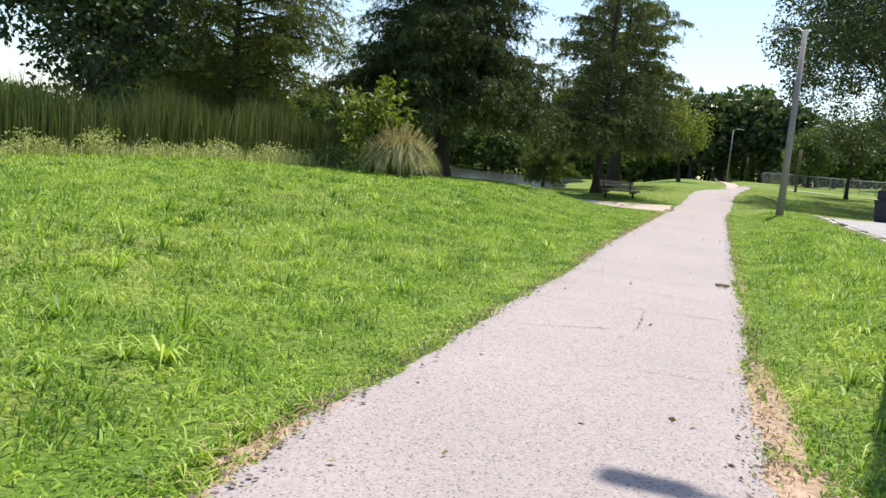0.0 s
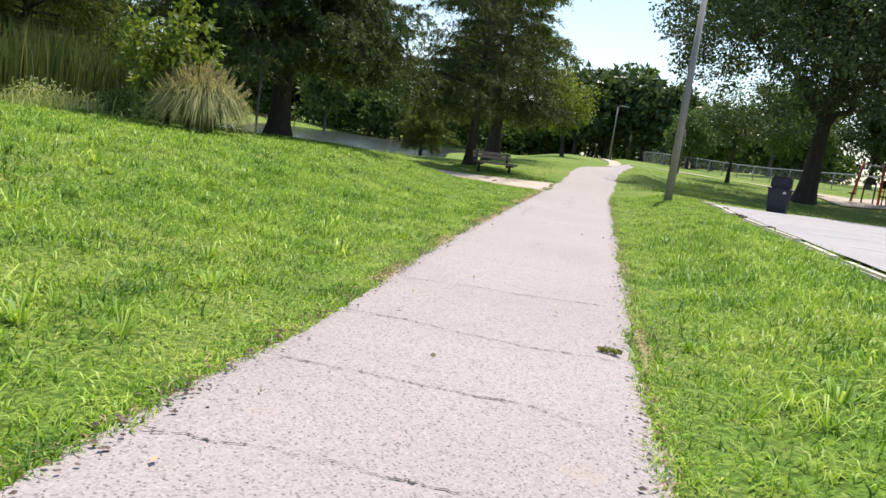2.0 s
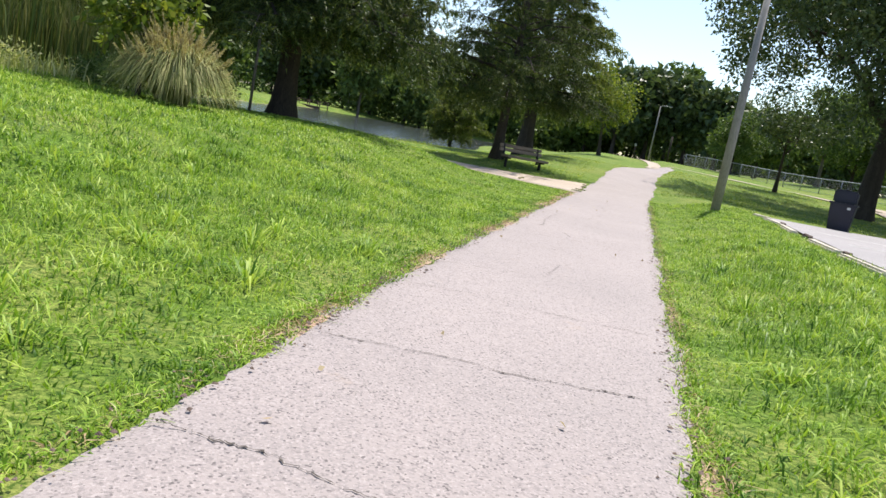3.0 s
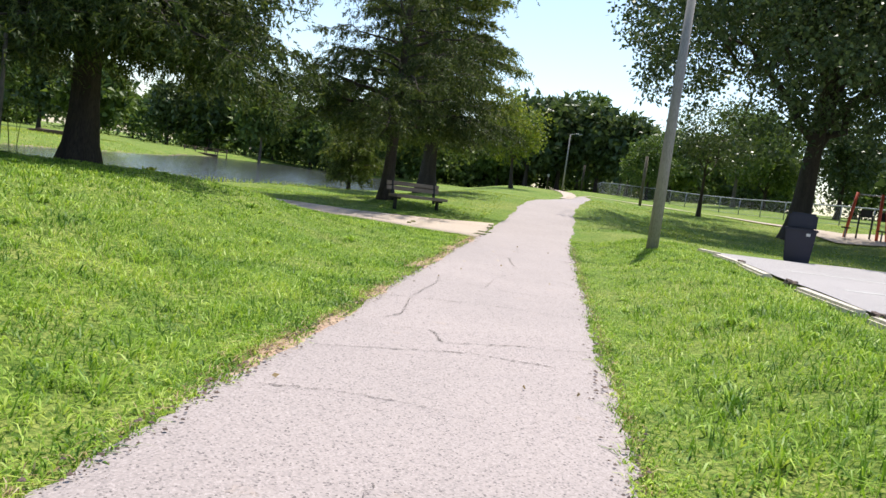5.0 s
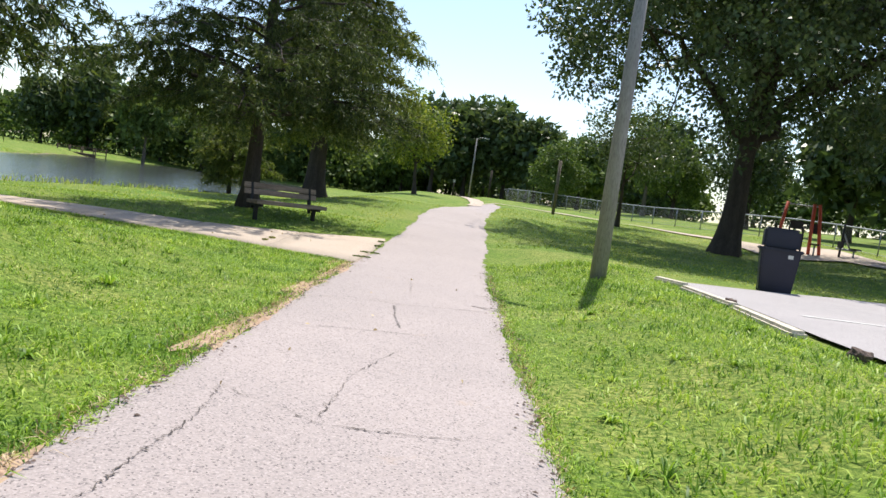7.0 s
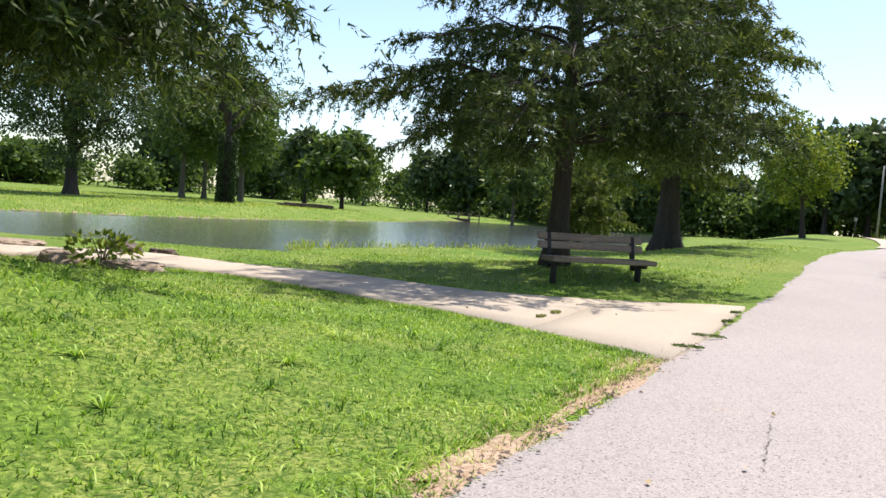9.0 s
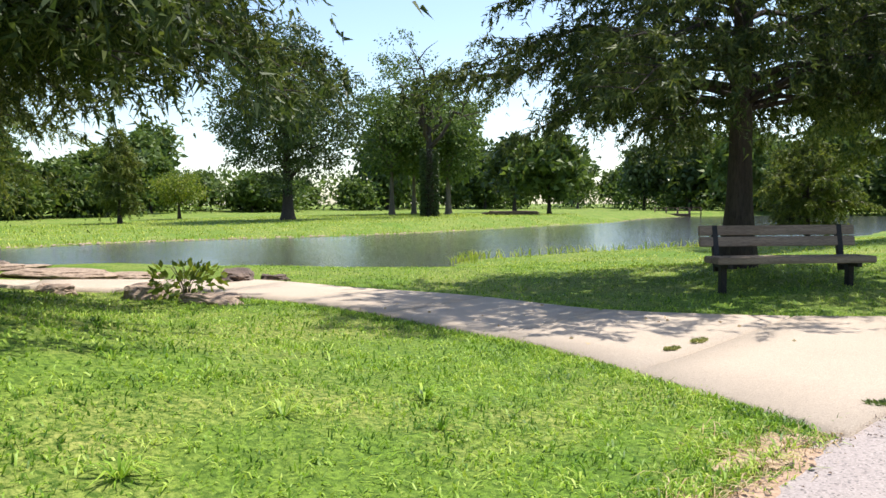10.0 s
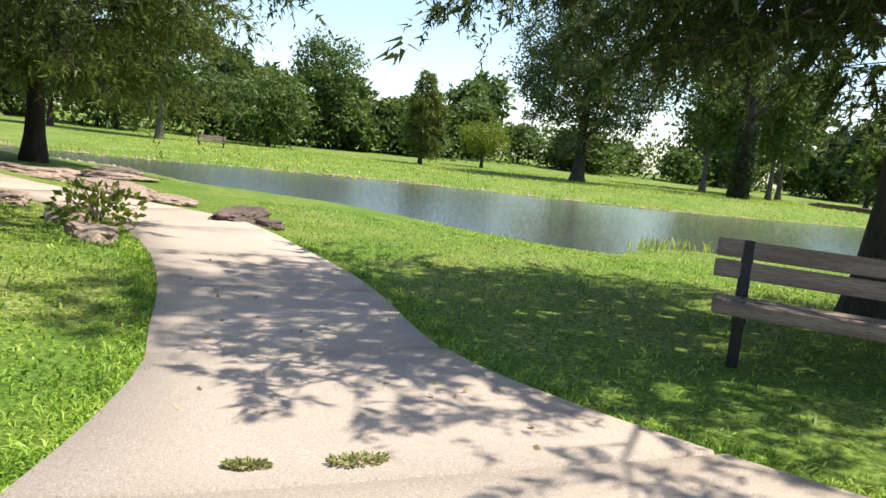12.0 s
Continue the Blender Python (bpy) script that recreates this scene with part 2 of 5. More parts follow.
def tubes_mesh(name, some, smooth=True):
    vs, fs, off = [], [], 0
    for v, f in some:
        vs.append(v)
        fs.append(f + off)
        off += len(v)
    return np_mesh(name, np.concatenate(vs), np.concatenate(fs), smooth)


def rod(name, p, q, r, mat, parent, label="", sides=10, r2=None):
    """A capped round bar from p to q."""
    p, q = Vector(p), Vector(q)
    bm = bmesh.new()
    bmesh.ops.create_cone(bm, cap_ends=True, segments=sides, radius1=r, radius2=r if r2 is None else r2, depth=(q - p).length)
    m = Matrix.Translation((p + q) / 2) @ (q - p).to_track_quat("Z", "Y").to_matrix().to_4x4()
    bmesh.ops.transform(bm, matrix=m, verts=bm.verts)
    ob = part(name, bm, mat, parent, label)
    for poly in ob.data.polygons:
        poly.use_smooth = len(poly.vertices) == 4
    return ob


def thing(name, at, label, category, group="", turn=0.0):
    ob = new(name)
    ob.empty_display_size = 0.2
    ob.matrix_basis = pose(*at, 0, 0, turn)
    return tagged(ob, label, category, group)


def leaves(pos, direc, length, width, curl=0.25):
    """Pointed leaves from pos along direc, as folded rhombs."""
    n = len(pos)
    d = direc / (np.linalg.norm(direc, axis=1)[:, None] + 1e-9)
    side = np.cross(d, rng.normal(size=(n, 3)))
    side /= np.linalg.norm(side, axis=1)[:, None] + 1e-9
    up = np.cross(side, d)
    L, W = np.broadcast_to(length, n)[:, None], np.broadcast_to(width, n)[:, None]
    mid = pos + d * L * 0.45 + up * L * curl * 0.3
    v = np.stack([pos, mid + side * W / 2, pos + d * L - up * L * curl * 0.2, mid - side * W / 2], 1).reshape(-1, 3)
    return v, np.arange(4 * n).reshape(-1, 4)


def needles(pos, direc, length, width):
    """Slim pointed sprays of three corners from pos along direc."""
    n = len(pos)
    d = direc / (np.linalg.norm(direc, axis=1)[:, None] + 1e-9)
    side = np.cross(d, rng.normal(size=(n, 3)))
    side /= np.linalg.norm(side, axis=1)[:, None] + 1e-9
    L, W = np.broadcast_to(length, n)[:, None], np.broadcast_to(width, n)[:, None]
    v = np.stack([pos + side * W / 2, pos + d * L, pos - side * W / 2], 1).reshape(-1, 3)
    return v, np.arange(3 * n).reshape(-1, 3)


# ---- the lie of the land ----
def S(t):
    t = np.clip(t, 0, 1)
    return t * t * (3 - 2 * t)


WATER_Z = -0.45
POND = [(-21, 26), (-20.5, 32), (-15.2, 35.8), (-13.4, 38.8), (-10.4, 40.4), (-8.1, 41.7), (-6.5, 43.2), (-8.4, 46), (-7.4, 52),
        (-6, 58), (-5.2, 65), (-5.5, 76), (-9.5, 98), (-11, 120), (-17, 140), (-34, 150), (-44, 136), (-41, 114), (-33.5, 94), (-30, 76), (-27.6, 65),
        (-27.2, 57), (-28.5, 50), (-29, 44), (-27.5, 37), (-26, 31), (-28, 24), (-27, 16), (-21, 16)]


def smooth_loop(pts, n=5):
    p = np.array(pts, float)
    a, b, c, d = np.roll(p, 1, 0), p, np.roll(p, -1, 0), np.roll(p, -2, 0)
    out = []
    for k in range(n):
        t = k / n
        out.append(0.5 * (2 * b + (c - a) * t + (2 * a - 5 * b + 4 * c - d) * t**2 + (3 * b - a - 3 * c + d) * t**3))
    return np.stack(out, 1).reshape(-1, 2)


POND_LINE = smooth_loop(POND)


def shore(x, y):
    """Distance to the pond's edge, negative over the water."""
    p = np.stack([np.ravel(x), np.ravel(y)], 1)
    a, b = POND_LINE, np.roll(POND_LINE, -1, 0)
    best, inside = np.full(len(p), 1e9), np.zeros(len(p), bool)
    for (ax, ay), (bx, by) in zip(a, b):
        ex, ey = bx - ax, by - ay
        t = np.clip(((p[:, 0] - ax) * ex + (p[:, 1] - ay) * ey) / (ex * ex + ey * ey + 1e-9), 0, 1)
        best = np.minimum(best, np.hypot(p[:, 0] - ax - t * ex, p[:, 1] - ay - t * ey))
        inside ^= ((ay > p[:, 1]) != (by > p[:, 1])) & (p[:, 0] < ex * (p[:, 1] - ay) / (ey + 1e-12) + ax)
    return np.where(inside, -best, best).reshape(np.shape(x))


def hgt(x, y):
    x, y = np.asarray(x, float), np.asarray(y, float)
    h = 0.65 * S((6.0 - x) / 4.7) * S((32.9 - y) / 4.6) * S((x + 13) / 8) * (0.45 + 0.55 * S((y - 8) / 13))
    h = h + 0.34 * S((x - 9.2) / 1.8)
    r = S((x - 9) / 4)
    h = h + 0.75 * S((y - (33 + 13 * r)) / (26 - 6 * r)) * S((x + 1) / 5.5) + 0.7 * S((y - 62) / 45) * S((x + 7) / 9)
    h = h + 0.5 * S((x - 20) / 8) + 2.4 * S((x - 30) / 60)
    west = -0.33 + 0.62 * S((y - 38) / 42) + 1.5 * S((-x - 70) / 80)
    w = S((-x - 16) / 10)
    h = h * (1 - w) + west * w
    h = h - 0.06 * np.exp(-((x - 4.4) / 2.2) ** 2 - ((y - 34.2) / 1.5) ** 2)
    h = h + 0.19 * np.exp(-((x - 2.8) / 2.5) ** 2 - ((y - 40.2) / 2.5) ** 2)
    d = shore(x, y)
    bank = WATER_Z + 0.03 + 0.05 * np.clip(d, 0, 1)
    h = np.where(d > 0, bank + (h - bank) * S(d / 5.5), WATER_Z - 0.02 - np.minimum(0.9, -d * 0.3))
    return h + 0.015 * np.sin(x * 1.3 + 0.7 * y) * np.sin(y * 0.9 - 0.4 * x) * S(np.abs(x - 7.8) - 1.0)


def h1(x, y):
    return float(hgt(np.array([x]), np.array([y]))[0])


def span(dense, far, step, grow=1.35):
    mid = np.arange(dense[0], dense[1] + 1e-6, step)
    out, s = [], step
    hi = [mid[-1]]
    while hi[-1] < far[1]:
        s *= grow
        hi.append(hi[-1] + s)
    lo, s = [mid[0]], step
    while lo[-1] > far[0]:
        s *= grow
        lo.append(lo[-1] - s)
    return np.concatenate([lo[:0:-1], mid, hi[1:]])


gx, gy = span((-34, 30), (-2500, 2500), 0.5), span((-4, 80), (-2500, 2500), 0.5)
GX, GY = np.meshgrid(gx, gy)


def grid_faces(nu, nv):
    i = np.arange((nv - 1) * (nu - 1))
    r, c = i // (nu - 1), i % (nu - 1)
    return np.stack([r * nu + c, r * nu + c + 1, (r + 1) * nu + c + 1, (r + 1) * nu + c], 1)


def sheet(name, X, Y, Z, mat, label, category, smooth=True):
    me = np_mesh(name, np.stack([X, Y, Z], -1).reshape(-1, 3), grid_faces(X.shape[1], X.shape[0]), smooth)
    ob = link_mesh(name, me, mat)
    return tagged(ob, label, category, kind="structure")


ground = sheet("ground", GX, GY, hgt(GX, GY), M_GROUND, "sunlit mown green lawn rolling to a pond and woods", "lawn")
wx, wy = np.meshgrid(np.linspace(-50, 0, 26), np.linspace(10, 156, 74))
water = sheet("water", wx, wy, np.full_like(wx, WATER_Z), M_WATER, "still dark pond water mirroring sky and trees", "pond")


# the paved path
def path_pinch(y):
    return 0.12 * S((17 - y) / 5) + 0.16 * S((5.2 - y) / 2)


def path_mid(y):
    return 7.75 + path_pinch(y) / 2 + 0.30 * S((y - 32) / 14) + 1.9 * S((y - 46) / 30)


def path_half(y):
    return 1.12 - path_pinch(y) / 2 + 0.10 * S((y - 36) / 20) - 0.5 * S((y - 66) / 9)


def wob(y, k):
    return 0.04 * np.sin(y * 1.3 + k) + 0.02 * np.sin(y * 3.7 + 2 * k) + 0.008 * np.sin(y * 9.1 + 3 * k)


py_ = np.arange(-6, 75.01, 0.1)
pu = np.linspace(-1, 1, 11)
PU, PY = np.meshgrid(pu, py_)
PX = path_mid(PY) + PU * path_half(PY) + np.where(np.abs(PU) > 0.99, wob(PY, np.sign(PU)), 0)
PX = PX + np.where(np.abs(PU) > 0.99, rng.normal(size=PX.shape) * 0.018, 0)
PZ = hgt(PX, PY) + 0.035 - 0.03 * (np.abs(PU) > 0.99)
path = sheet("path", PX, PY, PZ, M_PATH, "pale worn asphalt footpath with hairline cracks", "path")


def ribbon(name, pts, width, mat, parent, lift=0.041, label=""):
    """A thin uneven strip that lies on the ground."""
    p = np.array(pts, float)
    t = np.linspace(0, 1, max(30, int(len(p) * 34)))
    k = np.linspace(0, 1, len(p))
    x, y = np.interp(t, k, p[:, 0]), np.interp(t, k, p[:, 1])
    x = x + rng.normal(size=len(t)) * 0.010
    y = y + rng.normal(size=len(t)) * 0.007
    y = y + np.cumsum(rng.normal(size=len(t))) * 0.005
    broken = np.interp(t, np.linspace(0, 1, 12), rng.random(12))
    d = np.stack([np.gradient(x), np.gradient(y)], 1)
    d /= np.linalg.norm(d, axis=1)[:, None] + 1e-9
    w = width * (0.15 + 1.3 * rng.random(len(t)) ** 2) * (0.25 + 1.1 * broken) * np.clip(np.minimum(t, 1 - t) * 12 + 0.15, 0, 1)
    L = np.stack([x - d[:, 1] * w / 2, y + d[:, 0] * w / 2], 1)
    R = np.stack([x + d[:, 1] * w / 2, y - d[:, 0] * w / 2], 1)
    xy = np.stack([L, R], 1).reshape(-1, 2)
    v = np.column_stack([xy, hgt(xy[:, 0], xy[:, 1]) + lift])
    n = len(t)
    i = np.arange(n - 1) * 2
    return link_mesh(name, np_mesh(name, v, np.stack([i, i + 1, i + 3, i + 2], 1)), mat, parent, label)


CRACKS = (
    ([(7.66, 6.88), (8.42, 7.0), (8.7, 6.95)], 7), ([(6.73, 9.33), (7.4, 9.36), (7.96, 9.31), (8.8, 9.37)], 11), ([(7.96, 9.31), (7.99, 8.28)], 9),
    ([(6.9, 7.75), (7.55, 8.04), (7.9, 8.2), (8.6, 8.3)], 8), ([(6.77, 10.5), (7.58, 10.55), (8.16, 10.58), (8.87, 10.42)], 10),
    ([(6.76, 11.78), (7.29, 11.82), (8.14, 11.76), (8.9, 11.83)], 11), ([(6.81, 13.3), (7.5, 13.44), (8.16, 13.56), (8.66, 13.64)], 12),
    ([(6.77, 15.1), (7.4, 15.2), (8.06, 15.14), (8.71, 15.16)], 10), ([(6.68, 16.31), (7.7, 16.8), (8.68, 16.78)], 7), ([(7.7, 16.9), (7.75, 17.7)], 7),
    ([(6.78, 18.78), (7.2, 18.86), (7.9, 18.8)], 9), ([(6.8, 19.84), (7.56, 20.17), (7.93, 20.29), (8.5, 20.3)], 11),
    ([(6.78, 20.8), (7.46, 21.02), (7.62, 20.64), (8.21, 20.96), (8.83, 21.13)], 12), ([(6.69, 22.41), (7.0, 22.53), (7.99, 22.73), (8.74, 22.72)], 11),
    ([(7.0, 22.53), (7.11, 21.6), (6.98, 21.2)], 10), ([(7.0, 22.53), (7.02, 23.22), (7.06, 23.9), (7.0, 24.45)], 10),
    ([(7.0, 24.45), (7.63, 24.06), (8.51, 24.15)], 8), ([(7.63, 24.06), (7.68, 25.2), (7.9, 26.1)], 8), ([(7.85, 27.1), (7.73, 27.89), (7.67, 28.59)], 13),
    ([(6.8, 28.3), (7.15, 28.59), (7.67, 28.59), (8.78, 28.96)], 12), ([(7.78, 29.68), (7.7, 30.89)], 12), ([(6.9, 26.6), (7.6, 26.8), (8.7, 26.9)], 7),
    ([(8.5, 33.07), (9.08, 33.18)], 30), ([(8.55, 29.3), (8.9, 29.32)], 30), ([(8.6, 30.4), (8.95, 30.4)], 16))
for pts, mm in CRACKS:
    ribbon("crack", pts, mm * 0.0011, M_CRACK, path)


# concrete side walk that leaves the path by the bench and runs to the pond
WALK_MID = smooth_loop([(9, 35.4), (6.7, 35.4), (5, 35.1), (3, 34.98), (1, 35.03), (-1, 34.85), (-3, 34.35), (-4.7, 33.1), (-5.7, 31.4), (-6.6, 29.2),
                        (-8.2, 26.6), (-10, 25), (0, 10)], 12)
WALK_MID = WALK_MID[12:-36]


def walk_half(x):
    return 0.92 + 0.95 * S((x - 2.6) / 4.0) ** 1.5


def flare_near(x):
    return 34.1 - 1.3 * np.clip((x - 2.7) / 3.9, 0, 1) ** 1.6


def flare_far(x):
    return 35.93 + 2.0 * np.clip((x - 3.0) / 3.5, 0, 1) ** 1.6


wm = WALK_MID
wt = np.gradient(wm, axis=0)
wt /= np.linalg.norm(wt, axis=1)[:, None]
wnrm = np.stack([-wt[:, 1], wt[:, 0]], 1)
wlen = np.concatenate([[0], np.cumsum(np.linalg.norm(np.diff(wm, axis=0), axis=1))])
walk_root = tagged(new("pavement"), "pale buff concrete side walk in jointed slabs", "walkway", kind="structure")
joints = np.concatenate([[0.0], np.arange(1.82, wlen[-1], 1.83)])
for a, b in zip(joints[:-1], joints[1:]):
    s = np.linspace(a + 0.007, b - 0.007, 9)
    u = np.linspace(-1, 1, 9)
    cx, cy = np.interp(s, wlen, wm[:, 0]), np.interp(s, wlen, wm[:, 1])
    nx, ny = np.interp(s, wlen, wnrm[:, 0]), np.interp(s, wlen, wnrm[:, 1])
    hw = walk_half(cx)
    X = cx[:, None] + nx[:, None] * hw[:, None] * u
    Y = cy[:, None] + ny[:, None] * hw[:, None] * u
    if cx.min() > 2.4:
        X = np.minimum(cx[:, None] + 0 * u, 6.66)
        Y = flare_far(X) + (flare_near(X) - flare_far(X)) * (u + 1) / 2
    rim = np.zeros_like(X)
    rim[[0, -1], :] = 1
    rim[:, [0, -1]] = 1
    Z = hgt(X, Y) + 0.045 - 0.05 * rim
    Xi, Yi = X.copy(), Y.copy()
    v = np.stack([Xi, Yi, Z], -1)
    v[1, :, :2] = v[0, :, :2] * 0.93 + v[1, :, :2] * 0.07
    v[-2, :, :2] = v[-1, :, :2] * 0.93 + v[-2, :, :2] * 0.07
    v[:, 1, :2] = v[:, 0, :2] * 0.93 + v[:, 1, :2] * 0.07
    v[:, -2, :2] = v[:, -1, :2] * 0.93 + v[:, -2, :2] * 0.07
    v[..., 2] = hgt(v[..., 0], v[..., 1]) + 0.045 - 0.05 * rim
    link_mesh("slab", np_mesh("slab", v.reshape(-1, 3), grid_faces(9, 9), True), M_WALK, walk_root)


# far walks: one along the ball field, one towards the far lamp
def strip(name, pts, half, mat, label, lift=0.05):
    p = np.array(pts, float)
    k = np.concatenate([[0], np.cumsum(np.linalg.norm(np.diff(p, axis=0), axis=1))])
    s = np.linspace(0, k[-1], int(k[-1] / 0.7))
    c = np.stack([np.interp(s, k, p[:, 0]), np.interp(s, k, p[:, 1])], 1)
    for _ in range(12):
        c[1:-1] = (c[:-2] + 2 * c[1:-1] + c[2:]) / 4
    t = np.gradient(c, axis=0)
    t /= np.linalg.norm(t, axis=1)[:, None]
    u = np.linspace(-half, half, 5)
    X, Y = c[:, 0:1] - t[:, 1:2] * u, c[:, 1:2] + t[:, 0:1] * u
    return sheet(name, X, Y, hgt(X, Y) + lift, mat, label, "path")


strip("pavement", [(9.2, 72), (9.6, 78), (9.4, 90), (8.6, 102), (6, 116), (2, 132)], 0.5, M_WALK, "pale concrete walk running on past a lamp", 0.06)
strip("pavement", [(9.4, 76), (13.5, 73.5), (18, 67.5), (22.5, 60), (26.5, 51), (30, 42), (34, 30)], 0.6, M_WALK, "pale concrete walk along the ball field fence", 0.06)
pad_x, pad_y = np.meshgrid(np.linspace(21.6, 27.0, 12), np.linspace(53.2, 58.6, 12))
sheet("pavement", pad_x, pad_y, hgt(pad_x, pad_y) + 0.07, M_WALK, "pale concrete pad under the exercise equipment", "pad")

# parking lot
lu, lv = np.meshgrid(np.linspace(0, 1, 60), np.linspace(0, 1, 70))
LX = 12.25 + lu * 30
LY = -12 + lv * (33.7 + (LX - 12.25) * 0.5 + 12)
lot = sheet("road", LX, LY, hgt(LX, LY) + 0.05, M_LOT, "sunlit pale grey concrete parking lot", "parking lot")
for k in range(5):
    y0 = 30.5 - 2.9 * k
    a = np.linspace(0, 1, 14)[:, None]
    X = 13.0 + a * 4.6 + np.zeros((1, 2))
    Y = y0 + a * 0.6 + np.array([[-0.05, 0.05]])
    me = np_mesh("parking_line", np.stack([X, Y, hgt(X, Y) + 0.056], -1).reshape(-1, 3), grid_faces(2, 14))
    link_mesh("parking_line", me, M_WHITE, lot, "worn white painted line")


# kerb pieces along the lot, gaps between them
def kerb_piece(x, y, length, turn, tilt=0.0):
    ob = thing("kerb", (x, y, h1(x, y)), "pale weathered concrete kerb block at the lot's edge", "kerb", "kerb blocks along the lot", turn)
    bm = box((0.19, length, 0.22), (0, 0, -0.03), 0.035)
    for v in bm.verts:
        v.co += 0.012 * Vector(noise.noise_vector(v.co * 5 + Vector((x, y, 0))))
    part("block", bm, M_CURB, ob)
    return ob


for x, y, length, turn in ((12.05, 33.55, 0.8, 25), (12.1, 31.7, 2.0, 3), (12.03, 29.35, 2.1, -2), (12.0, 25.4, 2.2, 1),
                           (11.98, 22.6, 2.3, 2), (11.95, 19.9, 2.1, -1), (11.96, 17.2, 2.3, 1), (11.95, 14.4, 2.2, 0), (11.95, 11.6, 2.3, 0)):
    kerb_piece(x, y, length, turn)


def rock(name, at, size, mat, label, turn=0.0, seed=0, flat=0.6, group="rocks by the walk"):
    bm = bmesh.new()
    bmesh.ops.create_icosphere(bm, subdivisions=4, radius=0.5)
    for v in bm.verts:
        c = v.co.copy()
        c.z = max(-0.5, min(0.5, c.z * (1 + flat)))
        n1 = noise.noise(c * 2.2 + Vector((seed * 3.1, 0, 0)))
        n2 = noise.noise(c * 7 + Vector((0, seed * 1.7, 0)))
        cell = noise.cell(c * 4 + Vector((seed, 0, 0)))
        v.co = c * (1 + 0.32 * n1 + 0.10 * n2 + 0.06 * cell)
        v.co = Vector((v.co.x * size[0], v.co.y * size[1], v.co.z * size[2] + size[2] * 0.30))
    ob = part(name, bm, mat)
    ob.matrix_basis = pose(*at, 0, 0, turn)
    return tagged(ob, label, "rock", group)


rocks = ((-1.35, 33.45, 0.75, 0.34, 0.20, M_ROCK, 20, "flat pale sandstone edging rock"), (-2.65, 33.15, 0.6, 0.42, 0.26, M_ROCK, -15, "rounded brown sandstone edging rock"),
         (-3.75, 35.25, 1.15, 0.42, 0.26, M_ROCK_D, -28, "rough dark brown rock on the grass"), (-3.1, 35.55, 0.4, 0.3, 0.18, M_ROCK_D, 10, "small rough dark brown rock"),
         (-6.7, 33.4, 1.7, 0.75, 0.22, M_ROCK, 25, "broad flat sandstone slab beside the walk"), (-5.7, 34.3, 0.9, 0.45, 0.16, M_ROCK, 30, "low sandstone slab beside the walk"),
         (-8.2, 31.9, 1.3, 0.7, 0.24, M_ROCK, 60, "broad flat sandstone slab beside the walk"), (-9.2, 30.0, 0.7, 0.5, 0.3, M_ROCK_D, 10, "blocky dark rock beside the walk"),
         (-9.7, 33.3, 1.2, 0.7, 0.18, M_ROCK, 70, "broad flat sandstone slab beside the walk"), (-11.5, 33.2, 1.1, 0.6, 0.2, M_ROCK, 40, "low sandstone slab at the shore"),
         (-3.6, 32.3, 0.5, 0.35, 0.2, M_ROCK, 0, "rounded brown sandstone edging rock"))
for i, (x, y, a, b, c, m, turn, label) in enumerate(rocks):
    rock("rock", (x, y, h1(x, y) - 0.02), (a * 1.35, b * 1.35, c * 0.85), m, label, turn, i + 1)
for i, (x, y, s) in enumerate(((12.05, 27.15, 0.19), (12.2, 31.0, 0.16), (12.1, 24.05, 0.18))):
    rock("rock", (x, y, h1(x, y)), (s, s, s * 0.7), M_ROCK_D, "small dark stone at a kerb gap", 0, 30 + i, group="stones by the kerb")


# ---- trees ----
def bent(a, b, sag, n=7, jit=0.03):
    t = np.linspace(0, 1, n)[:, None]
    p = np.asarray(a) * (1 - t) + np.asarray(b) * t
    p[:, 2] += (sag * 4 * t * (1 - t))[:, 0]
    L = np.linalg.norm(np.subtract(b, a))
    return p + rng.normal(size=p.shape) * jit * L * np.sin(np.pi * t) * 0.5


def trunk_tube(height, r0, flare=1.5, lean=(0, 0), top=0.05, sides=14, wav=0.02):
    t = np.linspace(0, 1, 16)
    z = -0.25 + t ** 1.5 * (height + 0.25)
    r = r0 * ((1 - t ** 1.5) * (1 - top) + top) * (1 + (flare - 1) * np.exp(-np.maximum(z, 0) * 1.6))
    x = lean[0] * z + wav * np.sin(t * 5) * height * 0.1
    y = lean[1] * z + wav * np.cos(t * 4) * height * 0.1 - wav * height * 0.1
    v, f = tube(np.column_stack([x, y, z]), r, sides)
    a = np.arctan2(v[:, 1] - np.repeat(y, sides), v[:, 0] - np.repeat(x, sides))
    zz = v[:, 2]
    k = 1 + 0.10 * np.sin(a * 5 + 1.3) * np.exp(-np.maximum(zz, 0) * 0.9) + 0.03 * np.sin(a * 9 + zz * 2)
    v[:, 0] = np.repeat(x, sides) + (v[:, 0] - np.repeat(x, sides)) * k
    v[:, 1] = np.repeat(y, sides) + (v[:, 1] - np.repeat(y, sides)) * k
    return (v, f), (lambda q: np.array([lean[0] * q + np.interp(q, z, wav * np.sin(t * 5) * height * 0.1), np.interp(q, z, y), q]))


